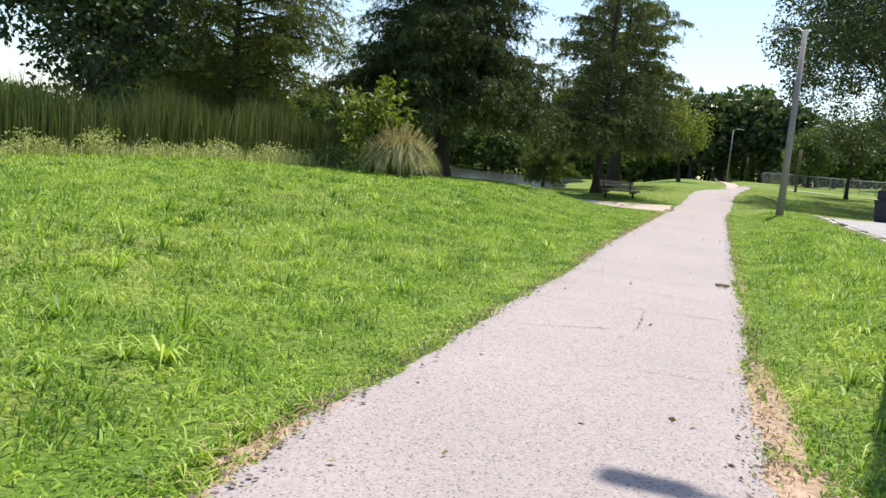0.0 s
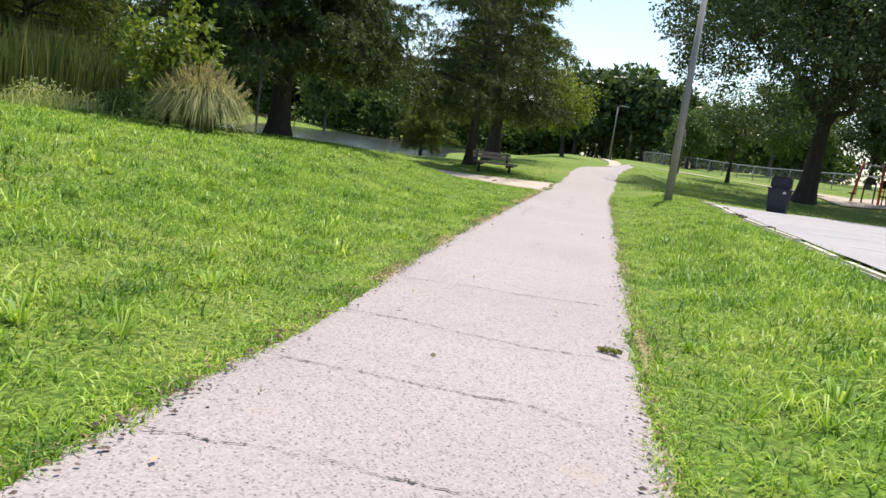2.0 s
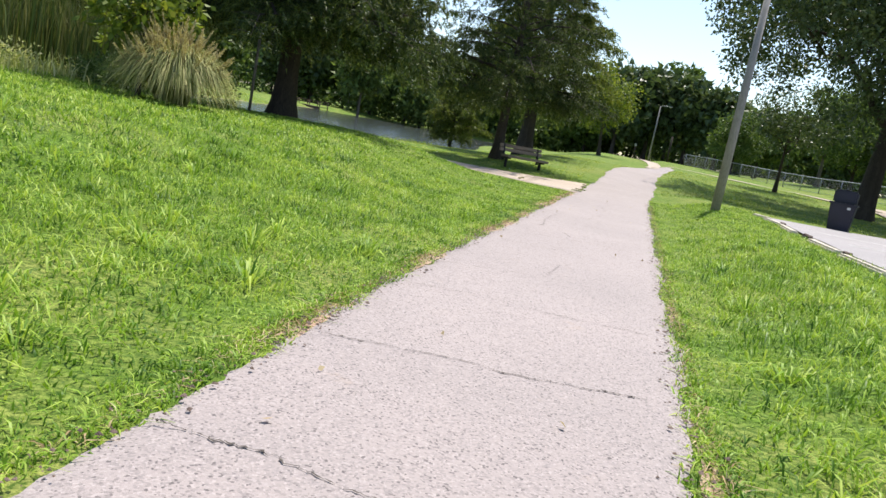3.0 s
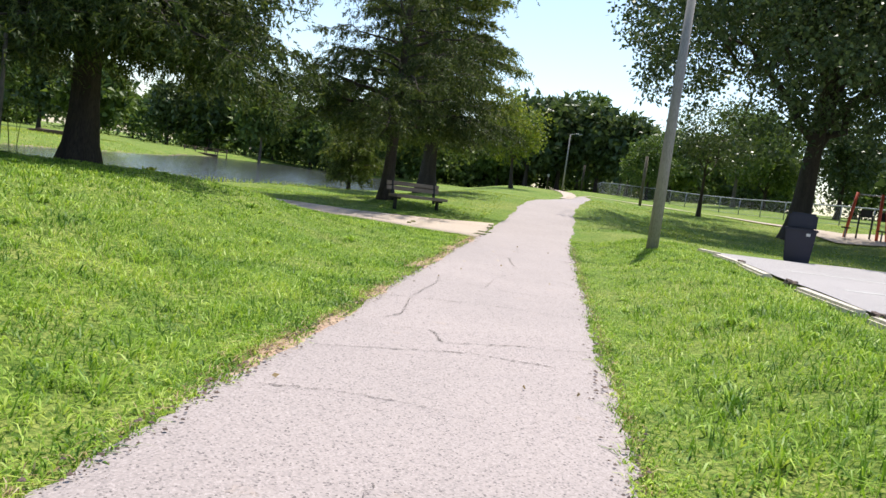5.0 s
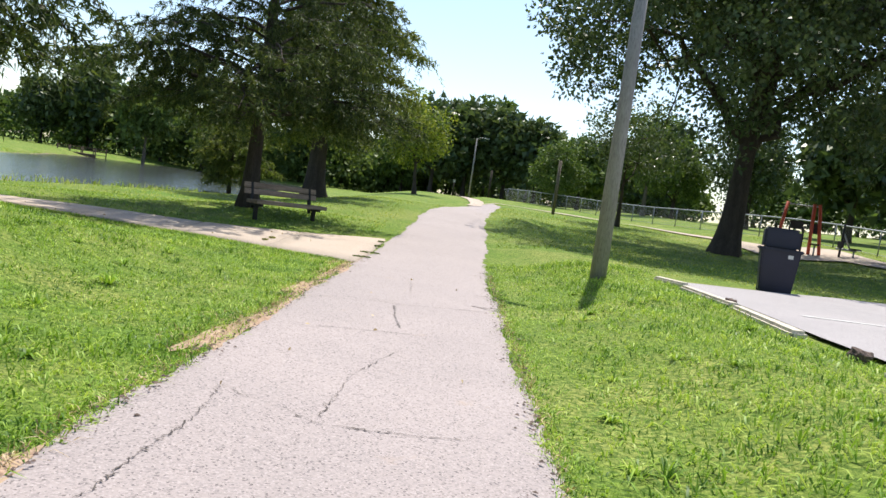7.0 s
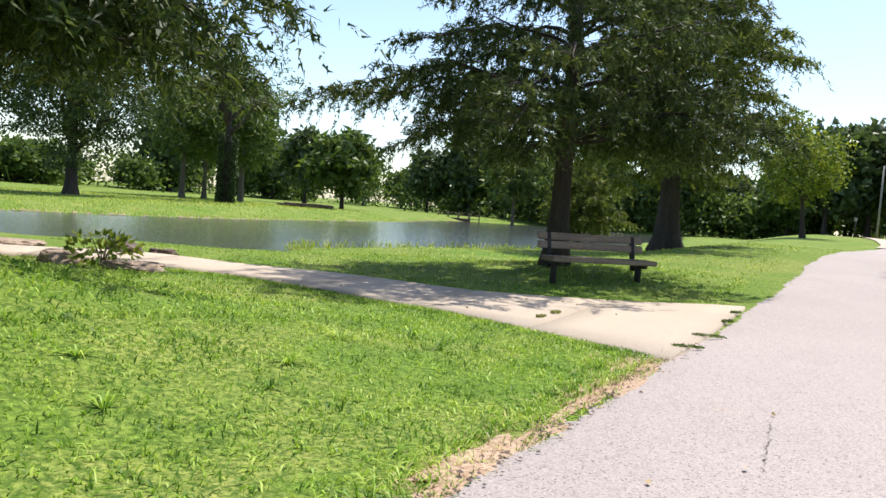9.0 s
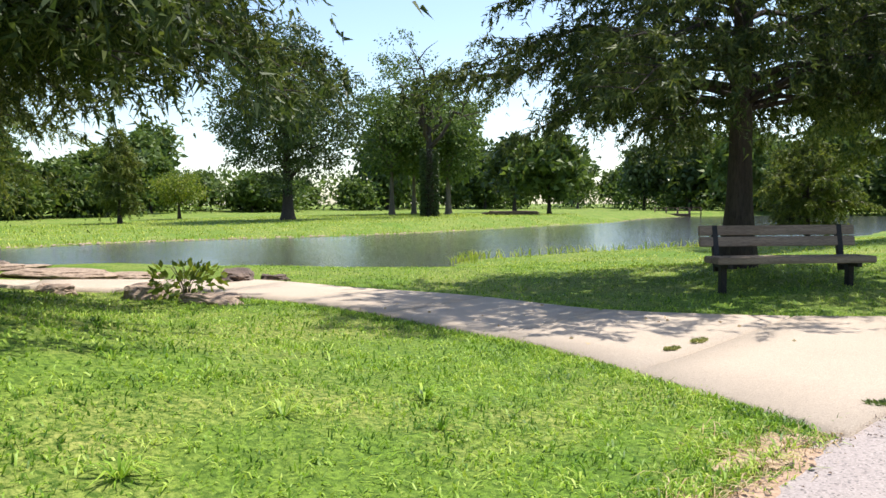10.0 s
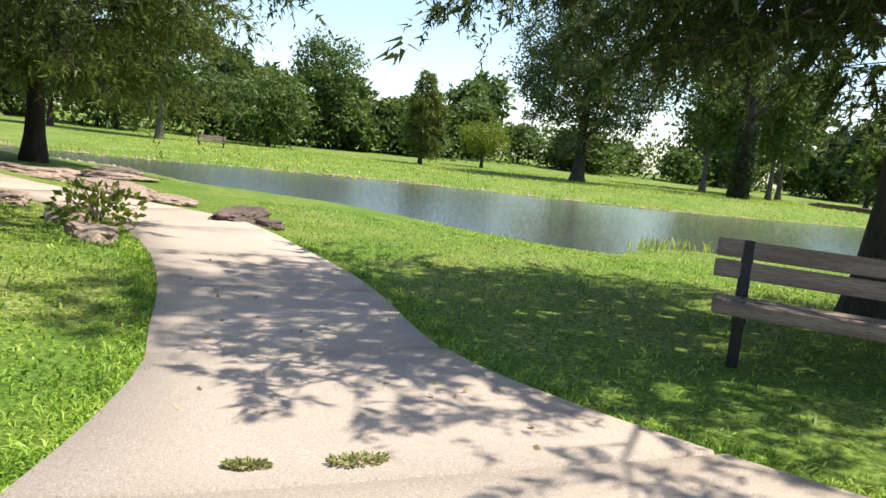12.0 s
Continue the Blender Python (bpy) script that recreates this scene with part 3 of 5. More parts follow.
def cypress(at, label, height, r0, spread, first, mat, branches=70, count=60000, size=0.12, droop=0.35, lean=(0, 0), bark=None, group="cypresses by the pond", peak=0.25, bias=(0, 0), low=0.9, blunt=0.75, hang=0.3):
    """Bald cypress: straight flared trunk, level limbs, feathery strands that hang from the twigs."""
    x, y = at
    ob = thing("tree", (x, y, h1(x, y)), label, "tree", group)
    tr, axis = trunk_tube(height, r0, 1.7, lean)
    limbs, A, B = [tr], [], []
    for i in range(branches):
        q = (i + rng.random()) / branches
        z = first + (height * 0.98 - first) * q ** low
        a = i * 2.399 + rng.normal() * 0.3
        prof = min(1.0, 0.72 + q / peak * 0.28) if q < peak else (1 - (q - peak) / (1 - peak)) ** blunt
        L = spread * max(0.12, prof) * (0.5 + 0.65 * rng.random())
        o = axis(z)
        out = np.array([math.cos(a), math.sin(a), 0])
        L *= 1 + bias[0] * out[0] + bias[1] * out[1]
        end = o + out * L + np.array([0, 0, L * (0.30 * q + 0.06 - droop * (1 + 2.5 * bias[0] * out[0]) * (1 - q) * (0.35 + 0.85 * rng.random()))])
        pts = bent(o, end, L * 0.10, 7, 0.06)
        limbs.append(tube(pts, np.linspace(0.016 * L ** 0.8 + 0.010, 0.005, 7), 5))
        twigs = max(3, int(L * 4.0))
        for k in range(twigs):
            f = 0.20 + 0.80 * (k + rng.random()) / twigs
            b = np.array([np.interp(f, np.linspace(0, 1, 7), pts[:, c]) for c in range(3)])
            side = np.array([-out[1], out[0], 0]) * (1 if k % 2 else -1)
            tl = (0.30 + 0.34 * L * (1 - f)) * (0.5 + 0.9 * rng.random())
            e = b + (side * (0.5 + 0.6 * rng.random()) + out * 0.7) * tl + np.array([0, 0, tl * (0.1 - 0.4 * rng.random())])
            limbs.append(tube(np.array([b, (b + e) / 2 + [0, 0, 0.05 * tl], e]), [0.009, 0.006, 0.003], 3))
            m = max(3, int(tl * 13))
            t = rng.random(m)[:, None]
            p = b * (1 - t) + e * t
            d = (e - b) / tl * 0.55 + rng.normal(size=(m, 3)) * 0.38 + [0, 0, -0.5]
            d *= hang * (0.35 + 1.1 * rng.random(m) ** 2)[:, None]
            A.append(p)
            B.append(d)
    A, B = np.concatenate(A), np.concatenate(B)
    link_mesh("trunk", tubes_mesh("trunk", limbs), bark or M_BARK, ob)
    per = max(3, int(count / len(A)))
    n = len(A) * per
    t = rng.random(n)[:, None]
    d = np.repeat(B, per, 0)
    sag = np.column_stack([np.zeros((n, 2)), -0.35 * np.linalg.norm(d, axis=1) * t[:, 0] ** 2])
    P = np.repeat(A, per, 0) + d * t + sag + rng.normal(size=(n, 3)) * 0.018
    D = d / (np.linalg.norm(d, axis=1)[:, None] + 1e-6) * 0.6 + rng.normal(size=(n, 3)) * 0.55 + [0, 0, -0.25]
    v, f = needles(P, D, size * (0.5 + 0.8 * rng.random(n)), size * 0.26 * (0.7 + 0.6 * rng.random(n)))
    link_mesh("crown", np_mesh("crown", v, f), mat, ob)
    return ob


def broadleaf(at, label, height, r0, spread, first, mat, clumps=260, per=34, leaf=0.22, lean=(0, 0), bark=None, group="", squash=0.8,
              gaps=0.25, forks=6, ball=0.75, ground_z=None, plain=False, skirt=0.0, shift=(0, 0)):
    """Spreading tree: forked limbs and a lumpy crown of leaf clumps with gaps."""
    x, y = at
    ob = thing("tree", (x, y, h1(x, y) if ground_z is None else ground_z), label, "tree", group)
    split = first * 0.9
    tr, axis = trunk_tube(height * 0.62, r0, 1.5, lean, 0.25, 7 if plain else 14)
    limbs = [tr]
    mid = np.array([lean[0] * height * 0.6 + shift[0], lean[1] * height * 0.6 + shift[1], (first + height) / 2])
    half = np.array([spread, spread, (height - first) / 2])
    lobes = []
    for i in range(forks):
        a = i * 2.399 + rng.random()
        up = 0.15 + 0.85 * (i + 0.5) / forks
        o = axis(split + (height * 0.6 - split) * up * 0.8)
        e = mid + half * np.array([math.cos(a) * (1.0 - 0.55 * up), math.sin(a) * (1.0 - 0.55 * up), -0.55 + 1.25 * up]) * 0.78
        pts = bent(o, e, 0.06 * np.linalg.norm(e - o), 8, 0.10)
        limbs.append(tube(pts, np.linspace(r0 * 0.45, r0 * 0.08, 8), 4 if plain else 7))
        lobes.append(e)
        for k in range(1 if plain else 4):
            b = pts[3 + k]
            d = rng.normal(size=3) * [1, 1, 0.6]
            d /= np.linalg.norm(d)
            e2 = b + d * spread * (0.30 + 0.25 * rng.random())
            limbs.append(tube(bent(b, e2, 0.05, 5, 0.1), np.linspace(r0 * 0.16, r0 * 0.03, 5), 5))
            lobes.append(e2)
    lobes = np.array(lobes)
    C = []
    while len(C) < clumps:
        d = rng.normal(size=3)
        d /= np.linalg.norm(d)
        r = rng.random() ** 0.45
        c = mid + half * d * r
        if skirt and d[2] < 0:
            c[:2] = mid[:2] + (c[:2] - mid[:2]) * (1 + skirt * min(1, -2 * d[2]))
        if d[2] < -0.2:
            c[2] += half[2] * 0.15 * rng.random()
        if noise.noise(Vector(c) * (2.2 / spread) + Vector((x, y, 3.3))) < -0.18 - 0.25 + gaps:
            continue
        C.append(c)
    C = np.array(C)
    near = C[rng.integers(0, len(C), 0 if plain else max(10, clumps // 7))]
    for c in near:
        b = lobes[np.argmin(np.linalg.norm(lobes - c, axis=1))]
        limbs.append(tube(bent(b, c, 0.05, 4, 0.08), np.linspace(r0 * 0.06 + 0.01, 0.008, 4), 4))
    n = len(C) * per
    w = rng.normal(size=(n, 3))
    w /= np.linalg.norm(w, axis=1)[:, None]
    w *= (rng.random(n) ** 0.5)[:, None]
    P = np.repeat(C, per, 0) + w * ball * [1.15, 1.15, 0.7] * (0.6 + 0.8 * np.repeat(rng.random(len(C)), per))[:, None]
    D = w + rng.normal(size=(n, 3)) * 0.6 - [0, 0, 0.35]
    link_mesh("trunk", tubes_mesh("trunk", limbs), bark or M_BARK, ob)
    if plain:
        v, f = needles(P, D, leaf * (0.7 + 0.7 * rng.random(n)), leaf * 0.9 * (0.7 + 0.5 * rng.random(n)))
    else:
        v, f = leaves(P, D, leaf * (0.6 + 0.7 * rng.random(n)), leaf * 0.62 * (0.7 + 0.5 * rng.random(n)))
    link_mesh("crown", np_mesh("crown", v, f), mat, ob)
    return ob


cypress((-1.85, 30.25), "large dark bald cypress with hanging branches", 17, 0.31, 4.9, 3.0, M_CYP, 270, 380000, 0.14, 0.35, peak=0.10, bias=(0.06, -0.04), low=2.0, blunt=0.6, hang=0.5)
cypress((2.78, 40.07), "bald cypress with a straight dark trunk behind the bench", 14, 0.19, 4.6, 2.4, M_CYP, 88, 150000, 0.115, 0.24, lean=(0.012, 0.0), peak=0.12, bias=(-0.02, -0.06), low=1.85, blunt=0.65, hang=0.40)
cypress((1.62, 55.0), "tall thick-trunked bald cypress on the lawn", 14, 0.42, 5.0, 2.6, M_CYP_L, 95, 95000, 0.22, 0.24, peak=0.3, blunt=0.55, hang=0.5)
cypress((-5.6, 66.5), "young bald cypress at the water's edge", 5.2, 0.11, 2.9, 0.9, M_CYP_L, 46, 26000, 0.24, 0.2, hang=0.4)
cypress((-12.2, 31.4), "broad yellow-green bald cypress at the shore", 18, 0.19, 5.8, 2.2, M_CYP_L, 140, 150000, 0.175, 0.34, peak=0.3, low=1.25, blunt=0.5, hang=0.6)
cypress((-57.5, 55.6), "slender young conical cypress across the pond", 8.2, 0.16, 2.4, 0.9, M_CYP_L, 50, 16000, 0.36, 0.1, group="trees across the pond", hang=0.45)
broadleaf((19.6, 53.0), "massive old oak with a dark leaning trunk", 17, 0.52, 10.0, 3.3, M_OAK, 1450, 72, 0.23, lean=(0.05, 0), shift=(0.5, -2.4), group="", ball=0.9, gaps=0.20, forks=10, skirt=0.2)
broadleaf((16.7, 61.6), "small slender multi-stemmed tree near the walk", 6.5, 0.12, 2.6, 2.2, M_OAK, 120, 30, 0.2)
broadleaf((4.4, 84), "young lime-leaved tree with a leaning trunk", 8.6, 0.17, 3.0, 2.0, M_LIME, 200, 34, 0.26, lean=(-0.08, 0))
broadleaf((-48, 66), "dense dark spreading oak across the pond", 16.5, 0.5, 6.4, 1.8, M_OAK, 560, 62, 0.28, group="trees across the pond", ball=0.9)
broadleaf((-13.6, 24.6), "dark round-crowned tree behind the reeds", 11.5, 0.24, 3.6, 1.5, M_OAK, 330, 42, 0.26, group="")
ivy_tree = broadleaf((-43.2, 78.2), "tall airy tree with an ivy-clad trunk", 17, 0.5, 6.6, 6.0, M_LEAF, 170, 34, 0.26, group="trees across the pond", gaps=0.5, forks=8)
n = 2600
a = rng.random(n) * 2 * np.pi
z = 6.2 * rng.random(n) ** 1.1
P = np.column_stack([np.cos(a), np.sin(a), 0 * a]) * (0.52 + 0.22 * rng.random(n))[:, None] + np.column_stack([0 * z, 0 * z, z])
v, f = leaves(P, np.column_stack([np.cos(a), np.sin(a), -0.8 + rng.random(n)]), 0.28, 0.22)
link_mesh("ivy", np_mesh("ivy", v, f), M_OAK, ivy_tree, "dark green ivy on the trunk")
broadleaf((-64.5, 64.4), "small round lime-green tree across the pond", 4.8, 0.16, 2.7, 1.2, M_LIME, 130, 30, 0.26, group="trees across the pond")

# prototypes for woods and single trees farther off, then their copies
def edge_trees(per, leaf):
    """Four kinds of tree at the edge of the woods."""
    g = "trees of the far woods"
    return [broadleaf((-74, 30), "leafy tree at the edge of the woods", 10.5, 0.26, 4.4, 1.2, M_LEAF, 150, per, leaf, group=g, ball=1.3, plain=True),
            broadleaf((-80, 20), "dark leafy tree at the edge of the woods", 12.5, 0.32, 4.6, 1.8, M_OAK, 165, per, leaf, group=g, ball=1.4, plain=True),
            broadleaf((-70, 44), "low bushy tree at the edge of the woods", 7, 0.2, 4.0, 0.3, M_LEAF, 130, per, leaf * 0.9, group=g, ball=1.2, plain=True),
            broadleaf((-84, 52), "tall pale-barked tree at the edge of the woods", 13.5, 0.28, 4.0, 3.8, M_LEAF, 110, per, leaf, group=g, ball=1.3, gaps=0.4, bark=M_BARK_L, plain=True)]


near_kinds = edge_trees(56, 0.35)
far_kinds = edge_trees(22, 0.85)
for ob, (x, y) in zip(far_kinds, ((-110, 60), (-118, 44), (-104, 30), (-112, 84))):
    ob.matrix_basis = pose(x, y, h1(x, y))
trng = random.Random(5)


def copy_tree(kind, x, y, s, tall=1.0):
    kinds = near_kinds if math.hypot(x - 5, y - 20) < 88 and x < 40 else far_kinds
    ob = copy_thing(kinds[kind], pose(x, y, h1(x, y) - 0.05, 0, 0, trng.uniform(0, 360)) @ Matrix.Diagonal((s, s, s * tall, 1)))
    return ob


woods = []
for k in range(34):
    woods.append((-73 - trng.uniform(0, 14) - 0.25 * abs(k * 3.3 - 40), -16 + k * 3.3 + trng.uniform(-2, 2)))
for k in range(32):
    woods.append((-104 + k * 4.9 + trng.uniform(-2.5, 2.5), 165 + trng.uniform(-8, 25)))
for k in range(34):
    woods.append((78 + trng.uniform(0, 22) - max(0, k - 18) * 2.6, 22 + k * 4.2 + trng.uniform(-2, 2)))
for k in range(14):
    woods.append((-92 - trng.uniform(0, 20), 96 + k * 5.0 + trng.uniform(-2, 2)))
for k in range(22):
    woods.append((-70 + k * 5.2 + trng.uniform(-2, 2), 196 + trng.uniform(-4, 8)))
for k in range(26):
    woods.append((-64 + k * 4.4 + trng.uniform(-1.5, 1.5), 154 + trng.uniform(-5, 5)))
for x, y in woods:
    if x < -60 and y < 110:
        copy_tree(trng.choice((0, 0, 2, 2, 0, 3)), x, y, trng.uniform(0.62, 0.88), trng.uniform(0.8, 1.05))
    else:
        copy_tree(trng.choice((0, 0, 1, 1, 2, 2, 3)), x, y, trng.uniform(0.85, 1.2), trng.uniform(0.85, 1.15))
for kind, x, y, s in ((1, 3.5, 138, 1.15), (1, 8.5, 142, 1.2), (1, 14.5, 140, 1.1), (0, -1.5, 146, 1.0), (1, 19, 136, 1.0), (0, 22, 112, 0.85), (0, 17.5, 96, 0.62),
                      (3, -54.6, 83.6, 1.05), (3, -50.5, 88, 0.95), (3, -58, 90, 1.0), (0, -46, 100, 0.9), (3, -62, 100, 1.05), (3, -57, 34, 1.0), (0, -60, 26, 0.9),
                      (3, -38, 132, 1.0), (0, -30, 142, 0.9), (1, -66, 118, 0.9), (2, -22, 150, 0.8), (3, 26, 96, 0.8), (0, 31, 104, 0.9), (1, 32, 50, 0.95), (1, 38, 56, 0.9), (1, 46, 72, 1.1), (1, 53, 64, 1.15), (0, 60, 80, 1.1), (1, 41, 86, 1.0), (1, 36, 96, 0.9), (0, 52, 92, 1.1), (2, 62, 60, 0.8), (2, 66, 72, 0.9),
                      (1, 4, -30, 1.2), (0, 20, -34, 1.2), (0, -14, -26, 1.1), (1, -30, -10, 1.1), (0, 44, -12, 1.0)):
    copy_tree(kind, x, y, s)


# undergrowth that closes the foot of the woods
def scatter_bush(name, centres, size, per, leaf, mat, label, category):
    C = np.array(centres, float)
    n = len(C) * per
    w = rng.normal(size=(n, 3))
    w /= np.linalg.norm(w, axis=1)[:, None]
    w *= (rng.random(n) ** 0.4)[:, None]
    P = np.repeat(C, per, 0) + w * size
    P[:, 2] = np.maximum(P[:, 2], hgt(P[:, 0], P[:, 1]) + 0.02)
    D = w + rng.normal(size=(n, 3)) * 0.5
    v, f = leaves(P, D, leaf * (0.6 + 0.8 * rng.random(n)), leaf * 0.6)
    return tagged(link_mesh(name, np_mesh(name, v, f), mat), label, category, kind="stuff")


cs = []
for x, y in woods:
    for _ in range(7):
        px, py = x + trng.uniform(-5, 5), y + trng.uniform(-5, 5)
        cs.append((px, py, h1(px, py) + trng.uniform(0.6, 4.6)))
scatter_bush("undergrowth", cs, (3.8, 3.8, 2.7), 66, 0.75, M_LEAF, "dense green undergrowth along the woods", "undergrowth")


# ---- bench ----
def bench(at, turn):
    ob = thing("park_bench", at, "weathered brown plank park bench on dark iron posts", "bench", "", turn)
    for y in (-0.20, 0.015):
        plank = part("seat_plank", box((2.08, 0.20, 0.085), (0, y, 0.37), 0.01), M_PLANK, ob)
        for x in (-0.85, 0.85):
            rod("bolt", (x, y, 0.41), (x, y, 0.419), 0.014, M_IRON, plank, sides=8)
    for z, y in ((0.585, 0.21), (0.73, 0.24)):
        part("back_plank", box((2.12, 0.045, 0.125), (0, y, z), 0.008, Matrix.Rotation(radians(-10), 4, "X")), M_PLANK, ob)
    for x in (-0.85, 0.85):
        leg = part("leg", box((0.075, 0.10, 0.58), (x, -0.02, 0.06), 0.008), M_IRON, ob)
        part("seat_support", box((0.07, 0.42, 0.06), (x, -0.03, 0.30), 0.006), M_IRON, leg)
        part("back_post", box((0.08, 0.06, 0.60), (x, 0.20, 0.50), 0.006, Matrix.Rotation(radians(-11), 4, "X")), M_IRON, ob)
    return ob


BENCH_TURN = 50.4
bx, by = 4.13, 38.50
bench((bx, by, h1(bx, by)), BENCH_TURN)
# a far bench across the pond
copy_thing(bpy.data.objects["park_bench"], pose(-49.7, 37.5, h1(-49.7, 37.5), 0, 0, 100))


# ---- poles and lamps ----
def lamp(at, height, arm, turn, r, label):
    ob = thing("street_lamp", at, label, "lamp", "", turn)
    rod("pole", (0, 0, -0.3), (0, 0, height), r, M_CONC_POLE, ob, sides=16, r2=r * 0.62)
    bmv = tube(np.array([(0, 0, height - 0.15), (arm * 0.25, 0, height + 0.05), (arm * 0.7, 0, height + 0.14), (arm, 0, height + 0.12)]), [0.03] * 4, 8)
    link_mesh("arm", tubes_mesh("arm", [bmv]), M_GALV, ob)
    bm = box((0.5, 0.2, 0.1), (arm + math.copysign(0.2, arm), 0, height + 0.1), 0.03)
    head = part("luminaire", bm, M_GALV, ob, "grey cobra-head lamp housing")
    part("lens", box((0.3, 0.15, 0.03), (arm + math.copysign(0.22, arm), 0, height + 0.04), 0.01), M_WHITE, head, "pale frosted lens")
    return ob


lamp((10.68, 33.0, h1(10.68, 33.0)), 6.75, -0.9, -38, 0.14, "tall pale grey lamp post on the grass")
lamp((9.15, 104.7, h1(9.15, 104.7)), 6.5, 0.9, 0, 0.10, "tall grey lamp post beside the far walk")
lamp((-47, 150, h1(-47, 150)), 6.0, 0.5, 0, 0.08, "distant grey lamp post beyond the pond")

wood = thing("street_lamp", (10.05, 8.3, h1(10.05, 8.3)), "thick weathered wooden lamp pole on the grass", "lamp")
(pv, pf), _ = trunk_tube(7.5, 0.20, 1.08, (0, 0), 0.7, 28, 0.0)
a_ = np.arctan2(pv[:, 1], pv[:, 0])
pv[:, :2] *= (1 + 0.03 * np.sin(a_ * 11 + 0.3 * pv[:, 2]) + 0.02 * np.sin(a_ * 5))[:, None]
link_mesh("pole", np_mesh("pole", pv, pf, True), M_POLE, wood)
link_mesh("arm", tubes_mesh("arm", [tube(np.array([(0, 0, 6.9), (-0.3, 0, 7.05), (-0.75, 0, 7.1)]), [0.03] * 3, 8)]), M_GALV, wood)
part("luminaire", box((0.42, 0.18, 0.1), (-0.95, 0, 7.08), 0.03), M_GALV, wood)


def sign_post(at, height, r, plate, mat, label):
    ob = thing("sign_post", at, label, "post")
    rod("post", (0, 0, -0.2), (0, 0, height), r, mat, ob)
    if plate:
        part("plate", box((plate[0], 0.04, plate[1]), (0, -r - 0.02, height - plate[1] / 2), 0.008), M_GALV, ob, "grey blank back of a small sign")
    return ob


sign_post((14.0, 67.8, h1(14.0, 67.8)), 3.3, 0.10, None, M_BARK_L, "tall weathered wooden post beside the field walk")
sign_post((7.4, 100.5, h1(7.4, 100.5)), 1.7, 0.07, (0.25, 0.3), M_BARK, "short dark marker post beside the walk")
sign_post((11.3, 106, h1(11.3, 106)), 3.0, 0.12, None, M_BARK, "dark wooden post by the fence corner")
sign_post((-0.8, 26.4, h1(-0.8, 26.4)), 2.0, 0.035, None, M_BARK_L, "thin leaning grey post by the pampas grass")
sign_post((24.5, 44.6, h1(24.5, 44.6)), 2.2, 0.09, (0.9, 0.42), M_GALV, "grey sign on a steel post by the lot")

# trash cart
cart = thing("trash_cart", (14.5, 35.2, h1(14.5, 35.2)), "dark navy plastic trash cart with a domed lid", "trash can", "", -18)
bm = bmesh.new()
bmesh.ops.create_cube(bm, size=1)
for v in bm.verts:
    k = 0.36 if v.co.z > 0 else 0.29
    v.co = Vector((math.copysign(k, v.co.x), math.copysign(k * 1.05, v.co.y), 0.02 if v.co.z < 0 else 0.86))
bmesh.ops.bevel(bm, geom=bm.edges[:], offset=0.03, segments=2, affect="EDGES")
cart_body = part("body", bm, M_BIN, cart)
part("rim", box((0.80, 0.82, 0.06), (0, 0, 0.85), 0.02), M_BIN, cart_body)
part("lid", box((0.66, 0.5, 0.42), (0, 0.08, 1.06), 0.05), M_BIN, cart)
part("emblem", box((0.09, 0.008, 0.07), (0.18, -0.372, 0.74), 0.002), M_WHITE, cart_body, "small pale printed emblem")
for sx in (-0.26, 0.26):
    rod("wheel", (sx - 0.03, 0.36, 0.11), (sx + 0.03, 0.36, 0.11), 0.11, M_BLACK, cart, sides=18)
rod("handle", (-0.25, 0.42, 0.88), (0.25, 0.42, 0.88), 0.018, M_BIN, cart_body)


# exercise equipment
def gym(at):
    ob = thing("pull_up_bars", at, "orange-red steel outdoor exercise frame on a pad", "gym frame", "", -30)
    for x, dx in ((-0.95, 0.28), (0.95, -0.28), (0.5, -0.05)):
        rod("upright", (x, 0, 0), (x + dx, 0, 2.3), 0.075, M_RED, ob)
    rod("crossbar", (-0.75, 0, 2.2), (0.75, 0, 2.2), 0.035, M_GALV, ob)
    for x in (-0.5, 0.1):
        rod("side_post", (x, 0.5, 0), (x, 0.5, 1.25), 0.045, M_BLACK, ob)
    part("panel", box((0.55, 0.05, 0.38), (-0.2, 0.45, 1.3), 0.015), M_BLACK, ob)
    part("panel", box((0.4, 0.05, 0.45), (0.62, 0.12, 1.2), 0.015), M_BLACK, ob)
    part("seat", box((0.4, 0.35, 0.07), (0.75, -0.35, 0.5), 0.02), M_BLACK, ob)
    part("seat", box((0.4, 0.35, 0.07), (-0.85, -0.4, 0.48), 0.02), M_BLACK, ob)
    rod("seat_stem", (0.75, -0.35, 0), (0.75, -0.35, 0.47), 0.04, M_GALV, ob)
    rod("seat_stem", (-0.85, -0.4, 0), (-0.85, -0.4, 0.45), 0.04, M_GALV, ob)
    return ob


gym((23.7, 55.6, h1(23.7, 55.6) + 0.07))
ex = thing("exercise_machine", (25.3, 54.9, h1(25.3, 54.9) + 0.07), "grey and black steel outdoor leg-press machine", "gym machine", "", 10)
rod("column", (0, 0, 0), (0.05, 0, 1.5), 0.05, M_BLACK, ex)
rod("brace", (0.5, 0, 0.35), (0.05, 0, 1.1), 0.035, M_GALV, ex)
rod("beam", (-0.2, 0, 0.35), (0.8, 0, 0.35), 0.04, M_GALV, ex)
rod("foot", (0.7, 0, 0), (0.7, 0, 0.35), 0.04, M_GALV, ex)
part("seat", box((0.42, 0.36, 0.07), (0.75, 0, 0.42), 0.02), M_BLACK, ex)
part("pedal", box((0.06, 0.4, 0.3), (0.0, 0, 0.55), 0.02), M_BLACK, ex)

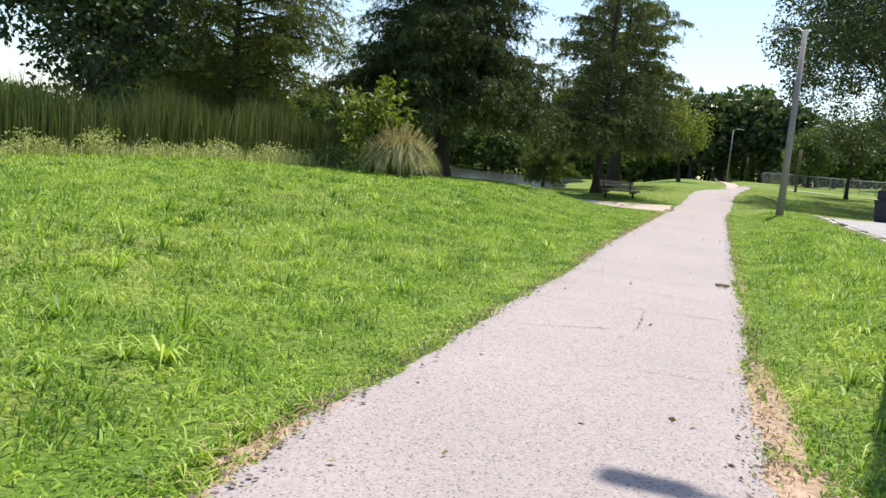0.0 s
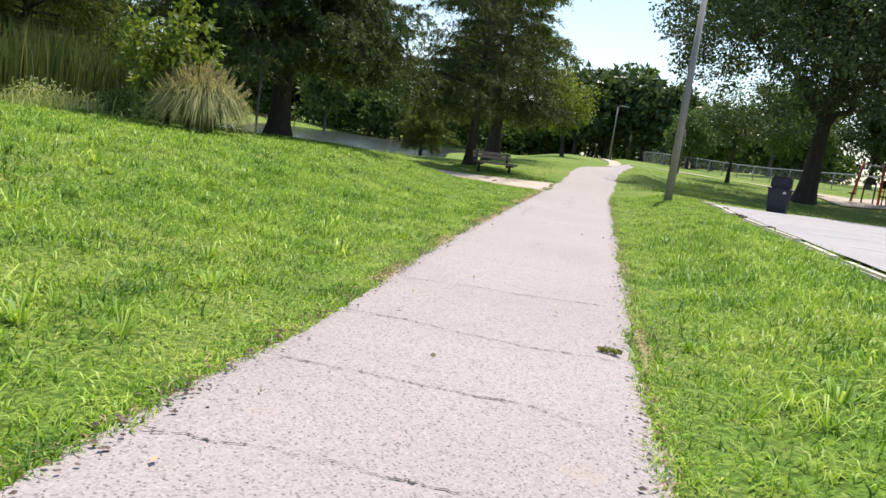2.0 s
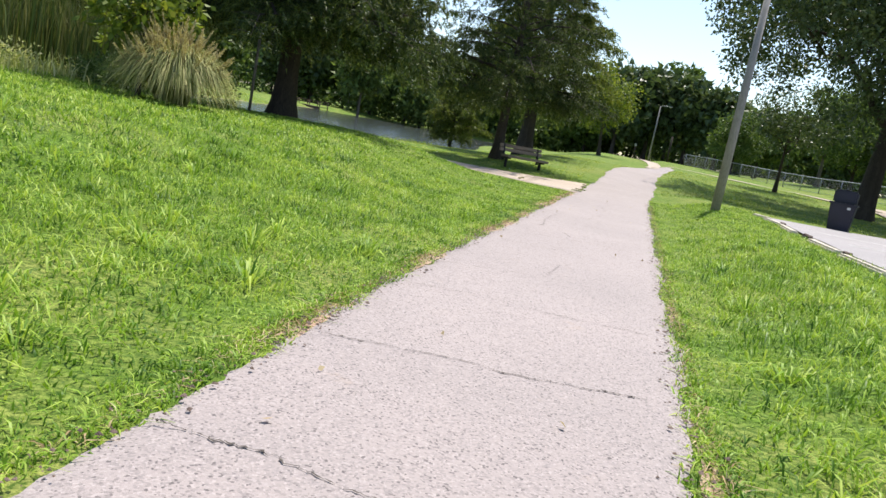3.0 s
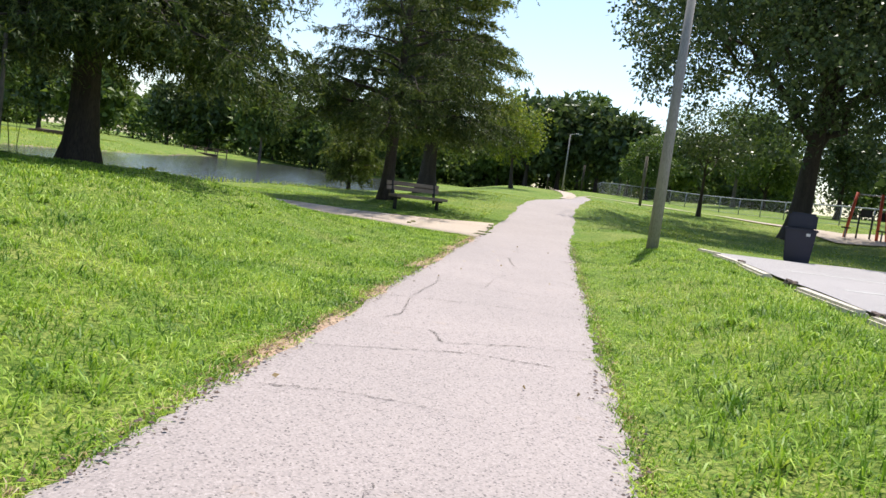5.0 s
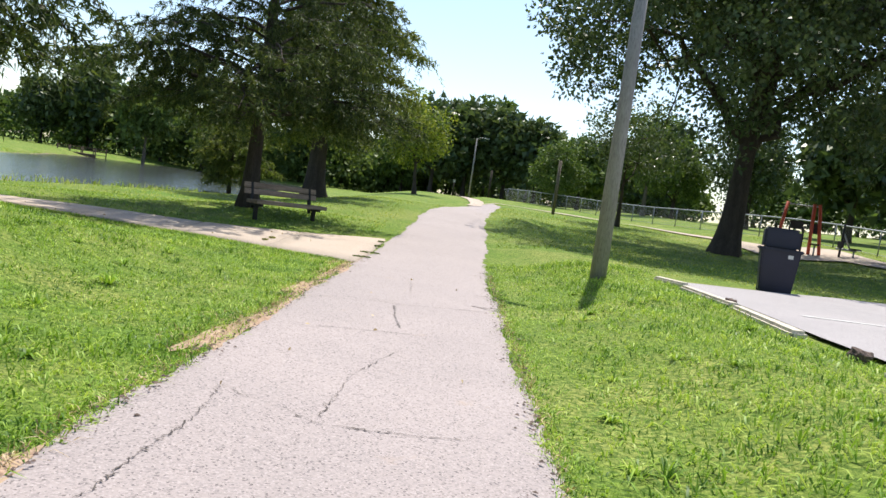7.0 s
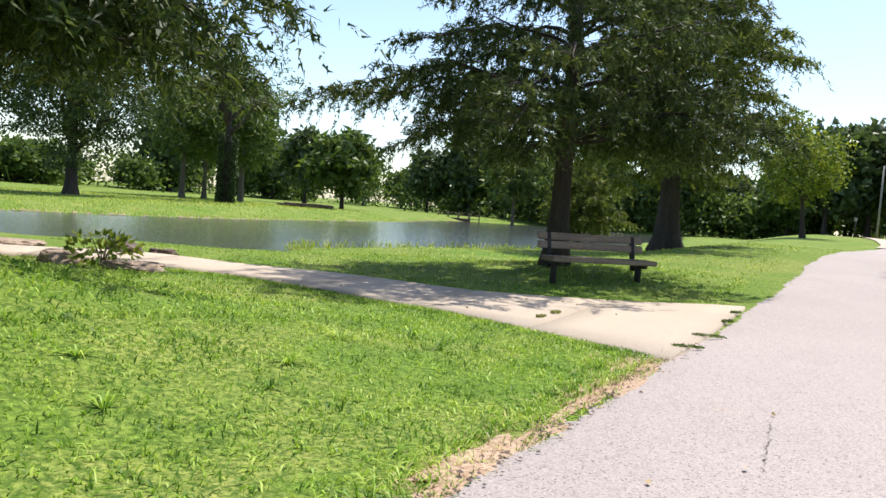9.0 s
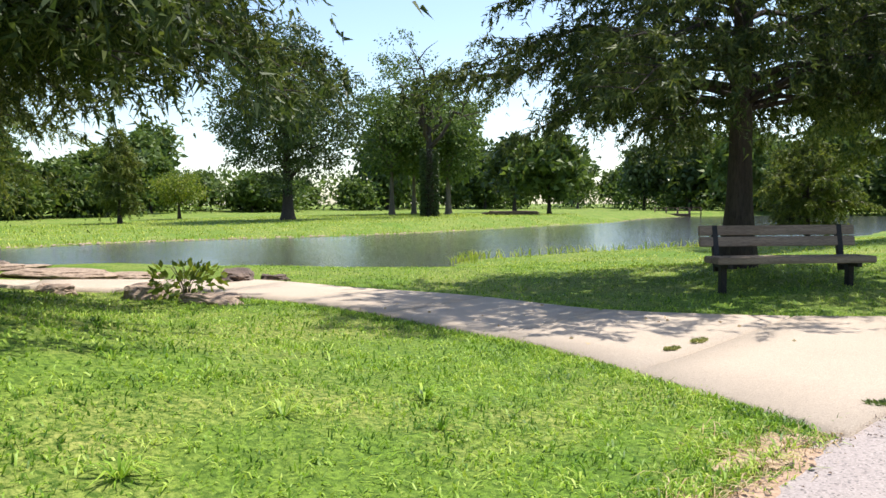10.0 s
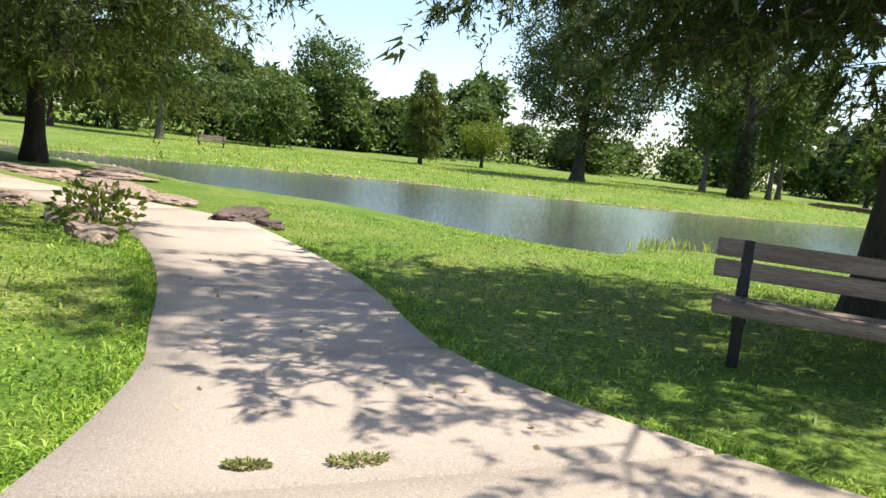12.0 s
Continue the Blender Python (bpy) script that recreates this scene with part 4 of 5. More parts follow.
# ball-field fence
fence = thing("fence", (13.3, 105, 0), "long galvanised chain-link fence round the ball field", "fence")
FA, FB = np.array([13.3, 105.0]), np.array([43.0, 18.0])
flen = np.linalg.norm(FB - FA)
nposts = 32
rails_top, rails_mid = [], []
for k in range(nposts + 1):
    p = FA + (FB - FA) * k / nposts
    z = h1(p[0], p[1])
    loc = (p[0] - 13.3, p[1] - 105.0)
    rod("post", (*loc, z - 0.1), (*loc, z + 1.28), 0.035, M_GALV, fence, sides=8)
    rails_top.append((*loc, z + 1.25))
    rails_mid.append((*loc, z + 0.08))
link_mesh("top_rail", tubes_mesh("top_rail", [tube(np.array(rails_top), [0.04] * len(rails_top), 8)]), M_GALV, fence)
link_mesh("bottom_wire", tubes_mesh("bottom_wire", [tube(np.array(rails_mid), [0.012] * len(rails_mid), 4)]), M_GALV, fence)
# woven wire as real strands
wires = []
step = 0.16
fd = (FB - FA) / flen
for k in range(int(flen / step)):
    for sgn in (1, -1):
        a, b = FA + fd * k * step, FA + fd * (k * step + sgn * 1.15)
        za, zb = h1(*a) + 0.08, h1(*b) + 1.23
        wires.append((np.array([(a[0] - 13.3, a[1] - 105, za), (b[0] - 13.3, b[1] - 105, zb)])))
W = np.array(wires)
off = np.array([0.004, 0.004, 0])
wv = np.stack([W[:, 0] - off, W[:, 0] + off, W[:, 1] + off, W[:, 1] - off], 1).reshape(-1, 3)
link_mesh("wire_mesh", np_mesh("wire_mesh", wv, np.arange(len(wv)).reshape(-1, 4)), M_GALV, fence)["kind"] = "stuff"

# fishing dock across the pond
dock = thing("dock", (-46.0, 130.0, WATER_Z), "small dark timber fishing dock with a railing", "dock", "", -12)
for k in range(12):
    part("deck_board", box((0.42, 2.2, 0.06), (-2.6 + k * 0.47, 0, 0.35), 0.008), M_DOCK, dock)
for x in (-2.7, -0.9, 0.9, 2.7):
    for y in (-1.0, 1.0):
        rod("post", (x, y, -0.6), (x, y, 1.15), 0.07, M_DOCK, dock)
for y in (-1.0, 1.0):
    for z in (0.75, 1.1):
        part("rail", box((5.6, 0.06, 0.1), (0, y, z), 0.008), M_DOCK, dock)
part("fascia", box((5.6, 0.06, 0.34), (0, -1.1, 0.2), 0.008), M_DOCK, dock)
dock.scale = (1.15, 1.15, 1.15)
log = rock("log", (-42, 88.5, h1(-42, 88.5)), (6.5, 0.5, 0.5), M_DOCK, "long brown timber retaining log on the bank", 8, 77, group="")
log["category"] = "log"


# ---- plants ----
def blade_tuft(n, height, spread_r, width, droop=0.5):
    """Arching blades from one crown; corners and faces of two-piece blades."""
    a = rng.random(n) * 2 * np.pi
    r = spread_r * np.sqrt(rng.random(n))
    L = height * (0.6 + 0.5 * rng.random(n))
    out = np.stack([np.cos(a), np.sin(a), np.zeros(n)], 1)
    p0 = out * (r * 0.35)[:, None]
    k = (0.15 + droop * rng.random(n))[:, None]
    p1 = p0 + out * (L[:, None] * k * 0.45) + np.column_stack([np.zeros((n, 2)), L * 0.62])
    p2 = p0 + out * (L[:, None] * k * 1.2) + np.column_stack([np.zeros((n, 2)), L * (1 - 0.45 * k[:, 0])])
    s = np.stack([-np.sin(a), np.cos(a), np.zeros(n)], 1) * width / 2
    v = np.stack([p0 - s, p0 + s, p1 + s * 0.9, p1 - s * 0.9, p2], 1).reshape(-1, 3)
    b = np.arange(n)[:, None] * 5
    return v, b + [0, 1, 2, 3], b + [3, 2, 4]


pamp = thing("pampas_grass", (-0.2, 22.3, h1(-0.2, 22.3)), "tan-plumed pampas grass clump at the lawn's edge", "grass clump")


def fountain(n, high, wide, width):
    """Long blades that rise, arch over and hang to the ground."""
    a = rng.random(n) * 2 * np.pi
    r0 = 0.28 * np.sqrt(rng.random(n))
    r1 = wide * (0.45 + 0.6 * rng.random(n))
    top = high * (0.65 + 0.5 * rng.random(n))
    low = np.maximum(0.05, top * (1.05 - (r1 / wide) ** 2 * (0.6 + 0.5 * rng.random(n))))
    out = np.stack([np.cos(a), np.sin(a), 0 * a], 1)
    side = np.stack([-np.sin(a), np.cos(a), 0 * a], 1)
    rows = []
    for s, w in ((0, 0.7), (0.3, 1), (0.55, 1), (0.8, 0.7), (1, 0.1)):
        r = r0 * (1 - s) ** 2 + (r0 + 0.4 * (r1 - r0)) * 2 * s * (1 - s) + r1 * s * s
        z = 1.45 * top * 2 * s * (1 - s) + low * s * s
        p = out * r[:, None] + np.column_stack([0 * z, 0 * z, z])
        rows += [p - side * width * w / 2, p + side * width * w / 2]
    v = np.stack(rows, 1).reshape(-1, 3)
    b = np.arange(n)[:, None] * 10
    return v, np.concatenate([b + [2 * k, 2 * k + 1, 2 * k + 3, 2 * k + 2] for k in range(4)])


v, q = fountain(3000, 1.0, 1.32, 0.013)
link_mesh("blades", np_mesh("blades", v, q), M_PAMPAS, pamp)
pn = 150
a = rng.random(pn) * 2 * np.pi
rr = 1.08 * np.sqrt(rng.random(pn))
tips = np.column_stack([np.cos(a) * rr, np.sin(a) * rr, 1.42 - 0.42 * rr ** 2 + rng.normal(size=pn) * 0.12])
P = np.repeat(tips, 60, 0)
u = np.tile(np.linspace(0, 1, 60), pn)
dirn = np.repeat(np.column_stack([np.cos(a) * rr * 0.9, np.sin(a) * rr * 0.9, np.ones(pn)]), 60, 0)
P = P + dirn * (u[:, None] * 0.40 - 0.40)
D = dirn * 0.9 + rng.normal(size=P.shape) * 0.35
v, f = leaves(P, D, 0.10 * (1 - 0.5 * u), 0.016)
link_mesh("plumes", np_mesh("plumes", v, f), M_PLUME, pamp, "feathery tan plumes")
stalks = [tube(np.array([(math.cos(k) * q * 0.2, math.sin(k) * q * 0.2, 0.0), (math.cos(k) * q * 0.6, math.sin(k) * q * 0.6, 0.7), (t[0], t[1], t[2] - 0.3)]), [0.006, 0.005, 0.004], 4) for k, q, t in zip(a, rr, tips)]
link_mesh("stalks", tubes_mesh("stalks", stalks), M_THATCH, pamp)

sap = broadleaf((-1.2, 22.7), "young broad-leaved sapling beside the pampas grass", 3.1, 0.04, 0.95, 0.5, M_LIME, 75, 20, 0.17, group="", ball=0.28, forks=4)
scatter_bush("shrub", [(-2.6 - 0.5 * k, 24 + 0.35 * k, h1(-2.6, 24) + 0.35) for k in range(4)] + [(-0.9, 25, h1(-0.9, 25) + 0.3), (-1.8, 23.2, h1(-1.8, 23.2) + 0.3)], (0.55, 0.5, 0.4), 330, 0.10, M_LEAF,
             "low green weedy shrubs at the lawn's edge", "shrub")
scatter_bush("flowers", [(-3.6, 26.5, h1(-3.6, 26.5) + 0.75), (-3.9, 26.9, h1(-3.9, 26.9) + 0.6)], (0.3, 0.25, 0.25), 90, 0.08, M_YELLOW, "bright yellow wild flowers by the reeds", "flowers")


def band(name, n, place, height, width, lean, mat, label, category, tip=True):
    """Upright blades sown along a band."""
    x, y, L = place(n)
    n = len(x)
    z = hgt(x, y)
    a = rng.random(n) * 2 * np.pi
    s = np.stack([np.cos(a), np.sin(a), np.zeros(n)], 1) * (width * (0.6 + 0.8 * rng.random(n)))[:, None] / 2
    d = rng.normal(size=(n, 2)) * lean
    p0 = np.column_stack([x, y, z - 0.01])
    p1 = p0 + np.column_stack([d * L[:, None] * 0.35, L * 0.6])
    p2 = p0 + np.column_stack([d * L[:, None] * 1.1, L * (1 - 0.5 * np.minimum(1, (d ** 2).sum(1)))])
    v = np.stack([p0 - s * 0.8, p0 + s * 0.8, p1 + s, p1 - s, p2], 1).reshape(-1, 3)
    b = np.arange(n)[:, None] * 5
    ob = link_mesh(name, np_mesh(name, v, [b + [0, 1, 2, 3], b + [3, 2, 4]]), mat)
    return tagged(ob, label, category, kind="stuff")


def reed_line(t):
    return -12.5 + 6.5 * t, 9 + 19 * t


def reed_place(n):
    t = rng.random(n) * 1.35 - 0.35
    x, y = reed_line(t)
    w = rng.normal(size=n)
    x, y = x - 2.2 + w * 1.5, y + 1.2 + w * 0.6
    keep = np.array([noise.noise(Vector((a * 0.5, b * 0.5, 1))) > -0.35 for a, b in zip(x, y)])
    x, y = x[keep], y[keep]
    L = (1.75 + 0.75 * rng.random(len(x))) * (1 + 0.12 * np.sin(x * 1.7 + y))
    return x, y, L


band("reeds", 17000, reed_place, 2.6, 0.03, 0.10, M_REED, "tall green cattail reeds with dry stalks", "reeds")


def weed_place(n):
    t = rng.random(n) * 1.4 - 0.4
    x, y = reed_line(t)
    w = rng.normal(size=n)
    x, y = x + 1.7 + w * 0.9, y - 0.8 - w * 0.4
    return x, y, (0.15 + 0.5 * rng.random(n) ** 1.5) * (0.6 + 0.5 * np.sin(x * 2.1 + 3 * y) ** 2)


band("tall_weeds", 7000, weed_place, 0.8, 0.022, 0.35, M_WEED, "pale dry seed-head weeds before the reeds", "weeds")
wc = []
for k in range(70):
    x, y = reed_line(trng.uniform(-0.3, 1.05))
    x, y = x + 1.9 + trng.uniform(-0.7, 0.9), y - 0.9 + trng.uniform(-0.5, 0.4)
    wc.append((x, y, h1(x, y) + trng.uniform(0.1, 0.5)))
scatter_bush("weeds", wc, (0.42, 0.42, 0.33), 130, 0.08, M_WEED, "pale leafy weeds at the lawn's edge", "weeds")


def shore_place(n):
    k = rng.integers(0, len(POND_LINE), n)
    x, y = POND_LINE[k, 0] + rng.normal(size=n) * 0.5, POND_LINE[k, 1] + rng.normal(size=n) * 0.5
    far = x < -24
    keep = far | ((y > 44.5) & (y < 60) & (rng.random(n) < 0.9))
    keep &= shore(x, y) > -0.1
    x, y = x[keep], y[keep]
    return x, y, (0.08 + 0.12 * rng.random(len(x))) * np.where(x < -24, 1.0, 2.1)


band("shore_grass", 8000, shore_place, 0.4, 0.03, 0.35, M_GRASS_FAR, "long bright green grass along the water", "grass")

# pale stones and mud along the far water line
k = rng.integers(0, len(POND_LINE) - 1, 5200)
f_ = rng.random(len(k))[:, None]
sp = POND_LINE[k] * (1 - f_) + POND_LINE[k + 1] * f_ + rng.normal(size=(len(k), 2)) * 0.22
sp = sp[(sp[:, 0] < -19) & (sp[:, 1] > 22)]
n = len(sp)
r = (0.03 + 0.08 * rng.random(n) ** 2)[:, None]
c = np.column_stack([sp, hgt(sp[:, 0], sp[:, 1])])
ring = np.array([(1, 0, 0), (0.2, 0.9, 0), (-0.9, 0.3, 0), (-0.4, -0.8, 0), (0.7, -0.7, 0), (0.1, 0, 0.65)])
v = (c[:, None] + ring[None] * r[:, None] * (0.7 + 0.6 * rng.random((n, 6, 1)))).reshape(-1, 3)
b = np.arange(n)[:, None] * 6
f = np.concatenate([b + [q, (q + 1) % 5, 5] for q in range(5)])
tagged(link_mesh("shore_stones", np_mesh("shore_stones", v, f), M_ROCK), "small pale stones along the far water line", "stones", kind="stuff")

# shrub with yellow-green leaves between the rocks
sh = thing("plant", (-2.05, 33.45, h1(-2.05, 33.45)), "leafy green plant growing between edging rocks", "plant")
n = 190
w = rng.normal(size=(n, 3))
w /= np.linalg.norm(w, axis=1)[:, None]
P = w * (rng.random(n) ** 0.4)[:, None] * [0.60, 0.48, 0.24] + [0, 0, 0.26]
v, f = leaves(P, w + rng.normal(size=(n, 3)) * 0.5 + [0, 0, 0.2], 0.10 + 0.05 * rng.random(n), 0.075)
link_mesh("leaves", np_mesh("leaves", v, f), M_LIME, sh)
stems = [tube(bent((0, 0, -0.03), (math.cos(a) * 0.25, math.sin(a) * 0.2, 0.45), 0.05, 4), [0.01, 0.008, 0.006, 0.004], 5) for a in np.arange(9) * 0.7]
link_mesh("stems", tubes_mesh("stems", stems), M_BARK_L, sh)


# ---- lawn blades ----
def blocked(x, y, margin=0.0):
    """True on the path, the side walk and the lot."""
    b = np.abs(x - path_mid(y)) < path_half(y) - margin + wob(y, np.sign(x - path_mid(y))) * 0.8
    dist = np.full(len(x), 9.0)
    for (cx, cy) in wm[::3]:
        dist = np.minimum(dist, np.hypot(x - cx, y - cy) - walk_half(cx) + margin)
    flare = (x > 2.4) & (x < 6.7) & (y > flare_near(x) + margin) & (y < flare_far(x) - margin)
    b |= ((dist < 0) & (x < 3)) | flare
    b |= (x > 12.1 + margin) & (y < 33.7 + (x - 12.25) * 0.5)
    return b | (shore(x, y) < 0.15)


def lawn(name, n, x0, x1, y0, y1, lo, hi, width, mat, label, clump=0.5):
    def place(m):
        x, y = x0 + (x1 - x0) * rng.random(m), y0 + (y1 - y0) * rng.random(m)
        k = ~blocked(x, y, 0.05)
        x, y = x[k], y[k]
        c = 0.5 + 0.5 * np.sin(x * 2.3 + 1.7 * np.sin(y * 1.1)) * np.sin(y * 2.9 + 1.3 * np.sin(x * 1.9))
        c2 = 0.5 + 0.5 * np.sin(x * 9.1 + 3 * np.sin(y * 4.3)) * np.sin(y * 8.3 + 3 * np.sin(x * 5.1))
        keep = rng.random(len(x)) < 0.35 + 0.65 * c2
        x, y, c, c2 = x[keep], y[keep], c[keep], c2[keep]
        edge = np.clip(np.minimum(np.abs(x - 6.6), np.abs(x - 8.9)) / 0.5, 0.45, 1)
        L = (lo + (hi - lo) * rng.random(len(x)) ** 2) * (1 - clump + clump * 1.5 * (0.5 * c + 0.5 * c2)) * edge * (1 - 0.42 * S((y - 20) / 8) * (y < 35))
        return x, y, L
    return band(name, n, place, hi, width, 0.8, mat, label, "grass")


lawn("grass", 140000, 3.4, 6.75, 2.5, 34.2, 0.05, 0.15, 0.010, M_GRASS, "lush bright green uncut grass beside the path")
lawn("grass", 104000, 8.7, 12.1, 2.0, 36, 0.06, 0.19, 0.011, M_GRASS, "lush bright green grass between path and lot")
lawn("grass", 110000, -3.5, 3.6, 6, 34.0, 0.06, 0.16, 0.014, M_GRASS, "bright green uncut grass on the bank")
lawn("grass", 30000, -11, -3.4, 6, 27, 0.08, 0.18, 0.022, M_GRASS, "bright green uncut grass before the reeds")
lawn("grass", 42000, -7, 8, 35.8, 43, 0.03, 0.08, 0.012, M_GRASS, "short green grass between walk and pond")
lawn("grass", 34000, -14, 14, 40, 62, 0.04, 0.10, 0.022, M_GRASS_FAR, "short green grass on the rise")
lawn("grass", 24000, 12, 30, 36, 66, 0.04, 0.10, 0.026, M_GRASS_FAR, "short green grass under the oak")
lawn("grass", 34000, -62, -25, 30, 95, 0.08, 0.26, 0.04, M_GRASS_FAR, "green grass on the far bank")

# taller tufts in the lawn
tv, tq, tt, offv = [], [], [], 0
for k in range(260):
    if k < 190:
        x, y = trng.uniform(0, 6.2), 4 + 28 * trng.random() ** 1.5
    else:
        x, y = trng.uniform(9.2, 11.7), trng.uniform(4, 33)
    grown = 1 - 0.5 * float(S((y - 17) / 8))
    v, q, t3 = blade_tuft(24, trng.uniform(0.12, 0.26) * grown, 0.15 * grown, trng.choice((0.009, 0.012, 0.018)), 1.7)
    v = v * trng.uniform(0.8, 1.2) + [x, y, h1(x, y)]
    tv.append(v)
    tq.append(q + offv)
    tt.append(t3 + offv)
    offv += len(v)
tagged(link_mesh("grass_tufts", np_mesh("grass_tufts", np.concatenate(tv), [np.concatenate(tq), np.concatenate(tt)]), M_GRASS), "taller tufts of green grass in the lawn", "grass", kind="stuff")


# bare soil and dead thatch along the path's edges
def soil_patch(x, y, rx, ry, seed, lift=0.012, mat=None):
    n, rings = 30, 5
    a = np.linspace(0, 2 * np.pi, n, endpoint=False)
    r = 1 + 0.35 * np.sin(a * 3 + seed) + 0.22 * np.sin(a * 7 + 2 * seed) + 0.1 * np.sin(a * 13 + seed)
    k = np.linspace(0.02, 1, rings)[:, None]
    X, Y = x + k * r * np.cos(a) * rx, y + k * r * np.sin(a) * ry
    Z = hgt(X, Y) + lift * (1 - k ** 3) + 0.010
    i = np.arange((rings - 1) * n)
    q, c = i // n, i % n
    f = np.stack([q * n + c, q * n + (c + 1) % n, (q + 1) * n + (c + 1) % n, (q + 1) * n + c], 1)
    ob = link_mesh("bare_patch", np_mesh("bare_patch", np.stack([X, Y, Z], -1).reshape(-1, 3), f, True), mat or M_DIRT)
    return tagged(ob, "bare reddish soil worn along the path edge", "soil", "bare patches along the path", kind="structure")


patches = [(6.56, 20.6, 0.06, 0.9), (6.55, 27.2, 0.07, 1.1), (6.54, 31.6, 0.08, 0.9), (9.0, 6.5, 0.17, 0.75), (9.06, 5.3, 0.2, 0.5), (8.98, 7.5, 0.10, 0.4), (6.54, 4.7, 0.07, 0.6), (6.5, 19.7, 0.09, 0.7), (6.53, 22.7, 0.09, 0.5),
           (6.44, 26.0, 0.12, 0.8), (6.46, 29.0, 0.13, 0.9), (6.44, 30.9, 0.13, 0.7), (6.38, 32.3, 0.2, 0.35), (6.52, 13.6, 0.05, 0.5), (6.52, 16.4, 0.06, 0.5), (8.97, 12.5, 0.04, 0.5), (8.95, 16.5, 0.04, 0.5)]
patches = [(x + (float(path_pinch(y)) if x < 7 else 0), y, a, b) for x, y, a, b in patches]
for i, (x, y, a, b) in enumerate(patches):
    soil_patch(x + (0.11 if x < 7 else -0.05), y, a, b, i * 1.7, lift=0.004)


def thatch_place(n):
    k = rng.integers(0, len(patches), n)
    p = np.array(patches)[k]
    x, y = p[:, 0] + rng.normal(size=n) * p[:, 2] * 0.8, p[:, 1] + rng.normal(size=n) * p[:, 3] * 0.7
    return x, y, 0.03 + 0.06 * rng.random(n)


def fringe_place(n):
    k = rng.integers(0, len(patches), n)
    p = np.array(patches)[k]
    out = np.where(p[:, 0] < 7, -1, 1)
    x = p[:, 0] + out * p[:, 2] * (0.35 + np.abs(rng.normal(size=n)) * 0.6)
    y = p[:, 1] + rng.normal(size=n) * p[:, 3] * 0.8
    return x, y, 0.04 + 0.06 * rng.random(n)


band("edge_grass", 9000, fringe_place, 0.09, 0.009, 0.9, M_GRASS, "ragged green grass creeping over the path edge", "grass")
band("dead_grass", 4200, thatch_place, 0.08, 0.006, 1.3, M_THATCH, "dry straw-coloured grass along the path edge", "dead grass")


def edge_place(n):
    y = 2 + 32 * rng.random(n)
    s = np.where(rng.random(n) < 0.5, -1, 1)
    x = path_mid(y) + s * (path_half(y) + 0.02 + np.abs(rng.normal(size=n)) * 0.05)
    return x, y, 0.02 + 0.05 * rng.random(n)


band("dry_edge_grass", 5500, edge_place, 0.06, 0.007, 1.0, M_THATCH, "thin dry grass fringe along the path", "dead grass")


def verge_place(n):
    """Short blades that grow thick up to the path and lean over its edge."""
    y = 2 + 34 * rng.random(n) ** 1.25
    s = np.where(rng.random(n) < 0.55, -1, 1)
    x = path_mid(y) + s * (path_half(y) - 0.03 + 0.03 * np.sin(y * 5.3 + s) + np.abs(rng.normal(size=n)) * 0.20)
    keep = (y < 32.7) | (s > 0)
    x, y = x[keep], y[keep]
    bare = np.array(patches)
    ok = np.ones(len(x), bool)
    for px, py, a, b in bare:
        ok &= ((x - px) / (a * 1.3)) ** 2 + ((y - py) / (b * 0.9)) ** 2 > 1
    x, y = x[ok], y[ok]
    return x, y, 0.025 + 0.05 * rng.random(len(x))


band("verge_grass", 34000, verge_place, 0.07, 0.008, 0.9, M_GRASS, "thick short grass growing over the path edge", "grass")


def walk_verge_place(n):
    x = -3.5 + 9.9 * rng.random(n)
    s = np.where(rng.random(n) < 0.5, -1, 1)
    k = np.argmin(np.abs(x[:, None] - wm[None, :, 0]), axis=1)
    near = np.where(x > 2.4, flare_near(x), wm[k, 1] - walk_half(wm[k, 0]))
    far = np.where(x > 2.4, flare_far(x), wm[k, 1] + walk_half(wm[k, 0]))
    reach = 0.05 + 0.05 * np.sin(x * 4.1) * np.sin(x * 9.7 + 1)
    y = np.where(s < 0, near + reach - np.abs(rng.normal(size=n)) * 0.15, far - reach + np.abs(rng.normal(size=n)) * 0.15)
    return x, y, 0.03 + 0.05 * rng.random(n)


band("verge_grass", 16000, walk_verge_place, 0.08, 0.009, 0.8, M_GRASS, "thick short grass growing over the side walk's edge", "grass")

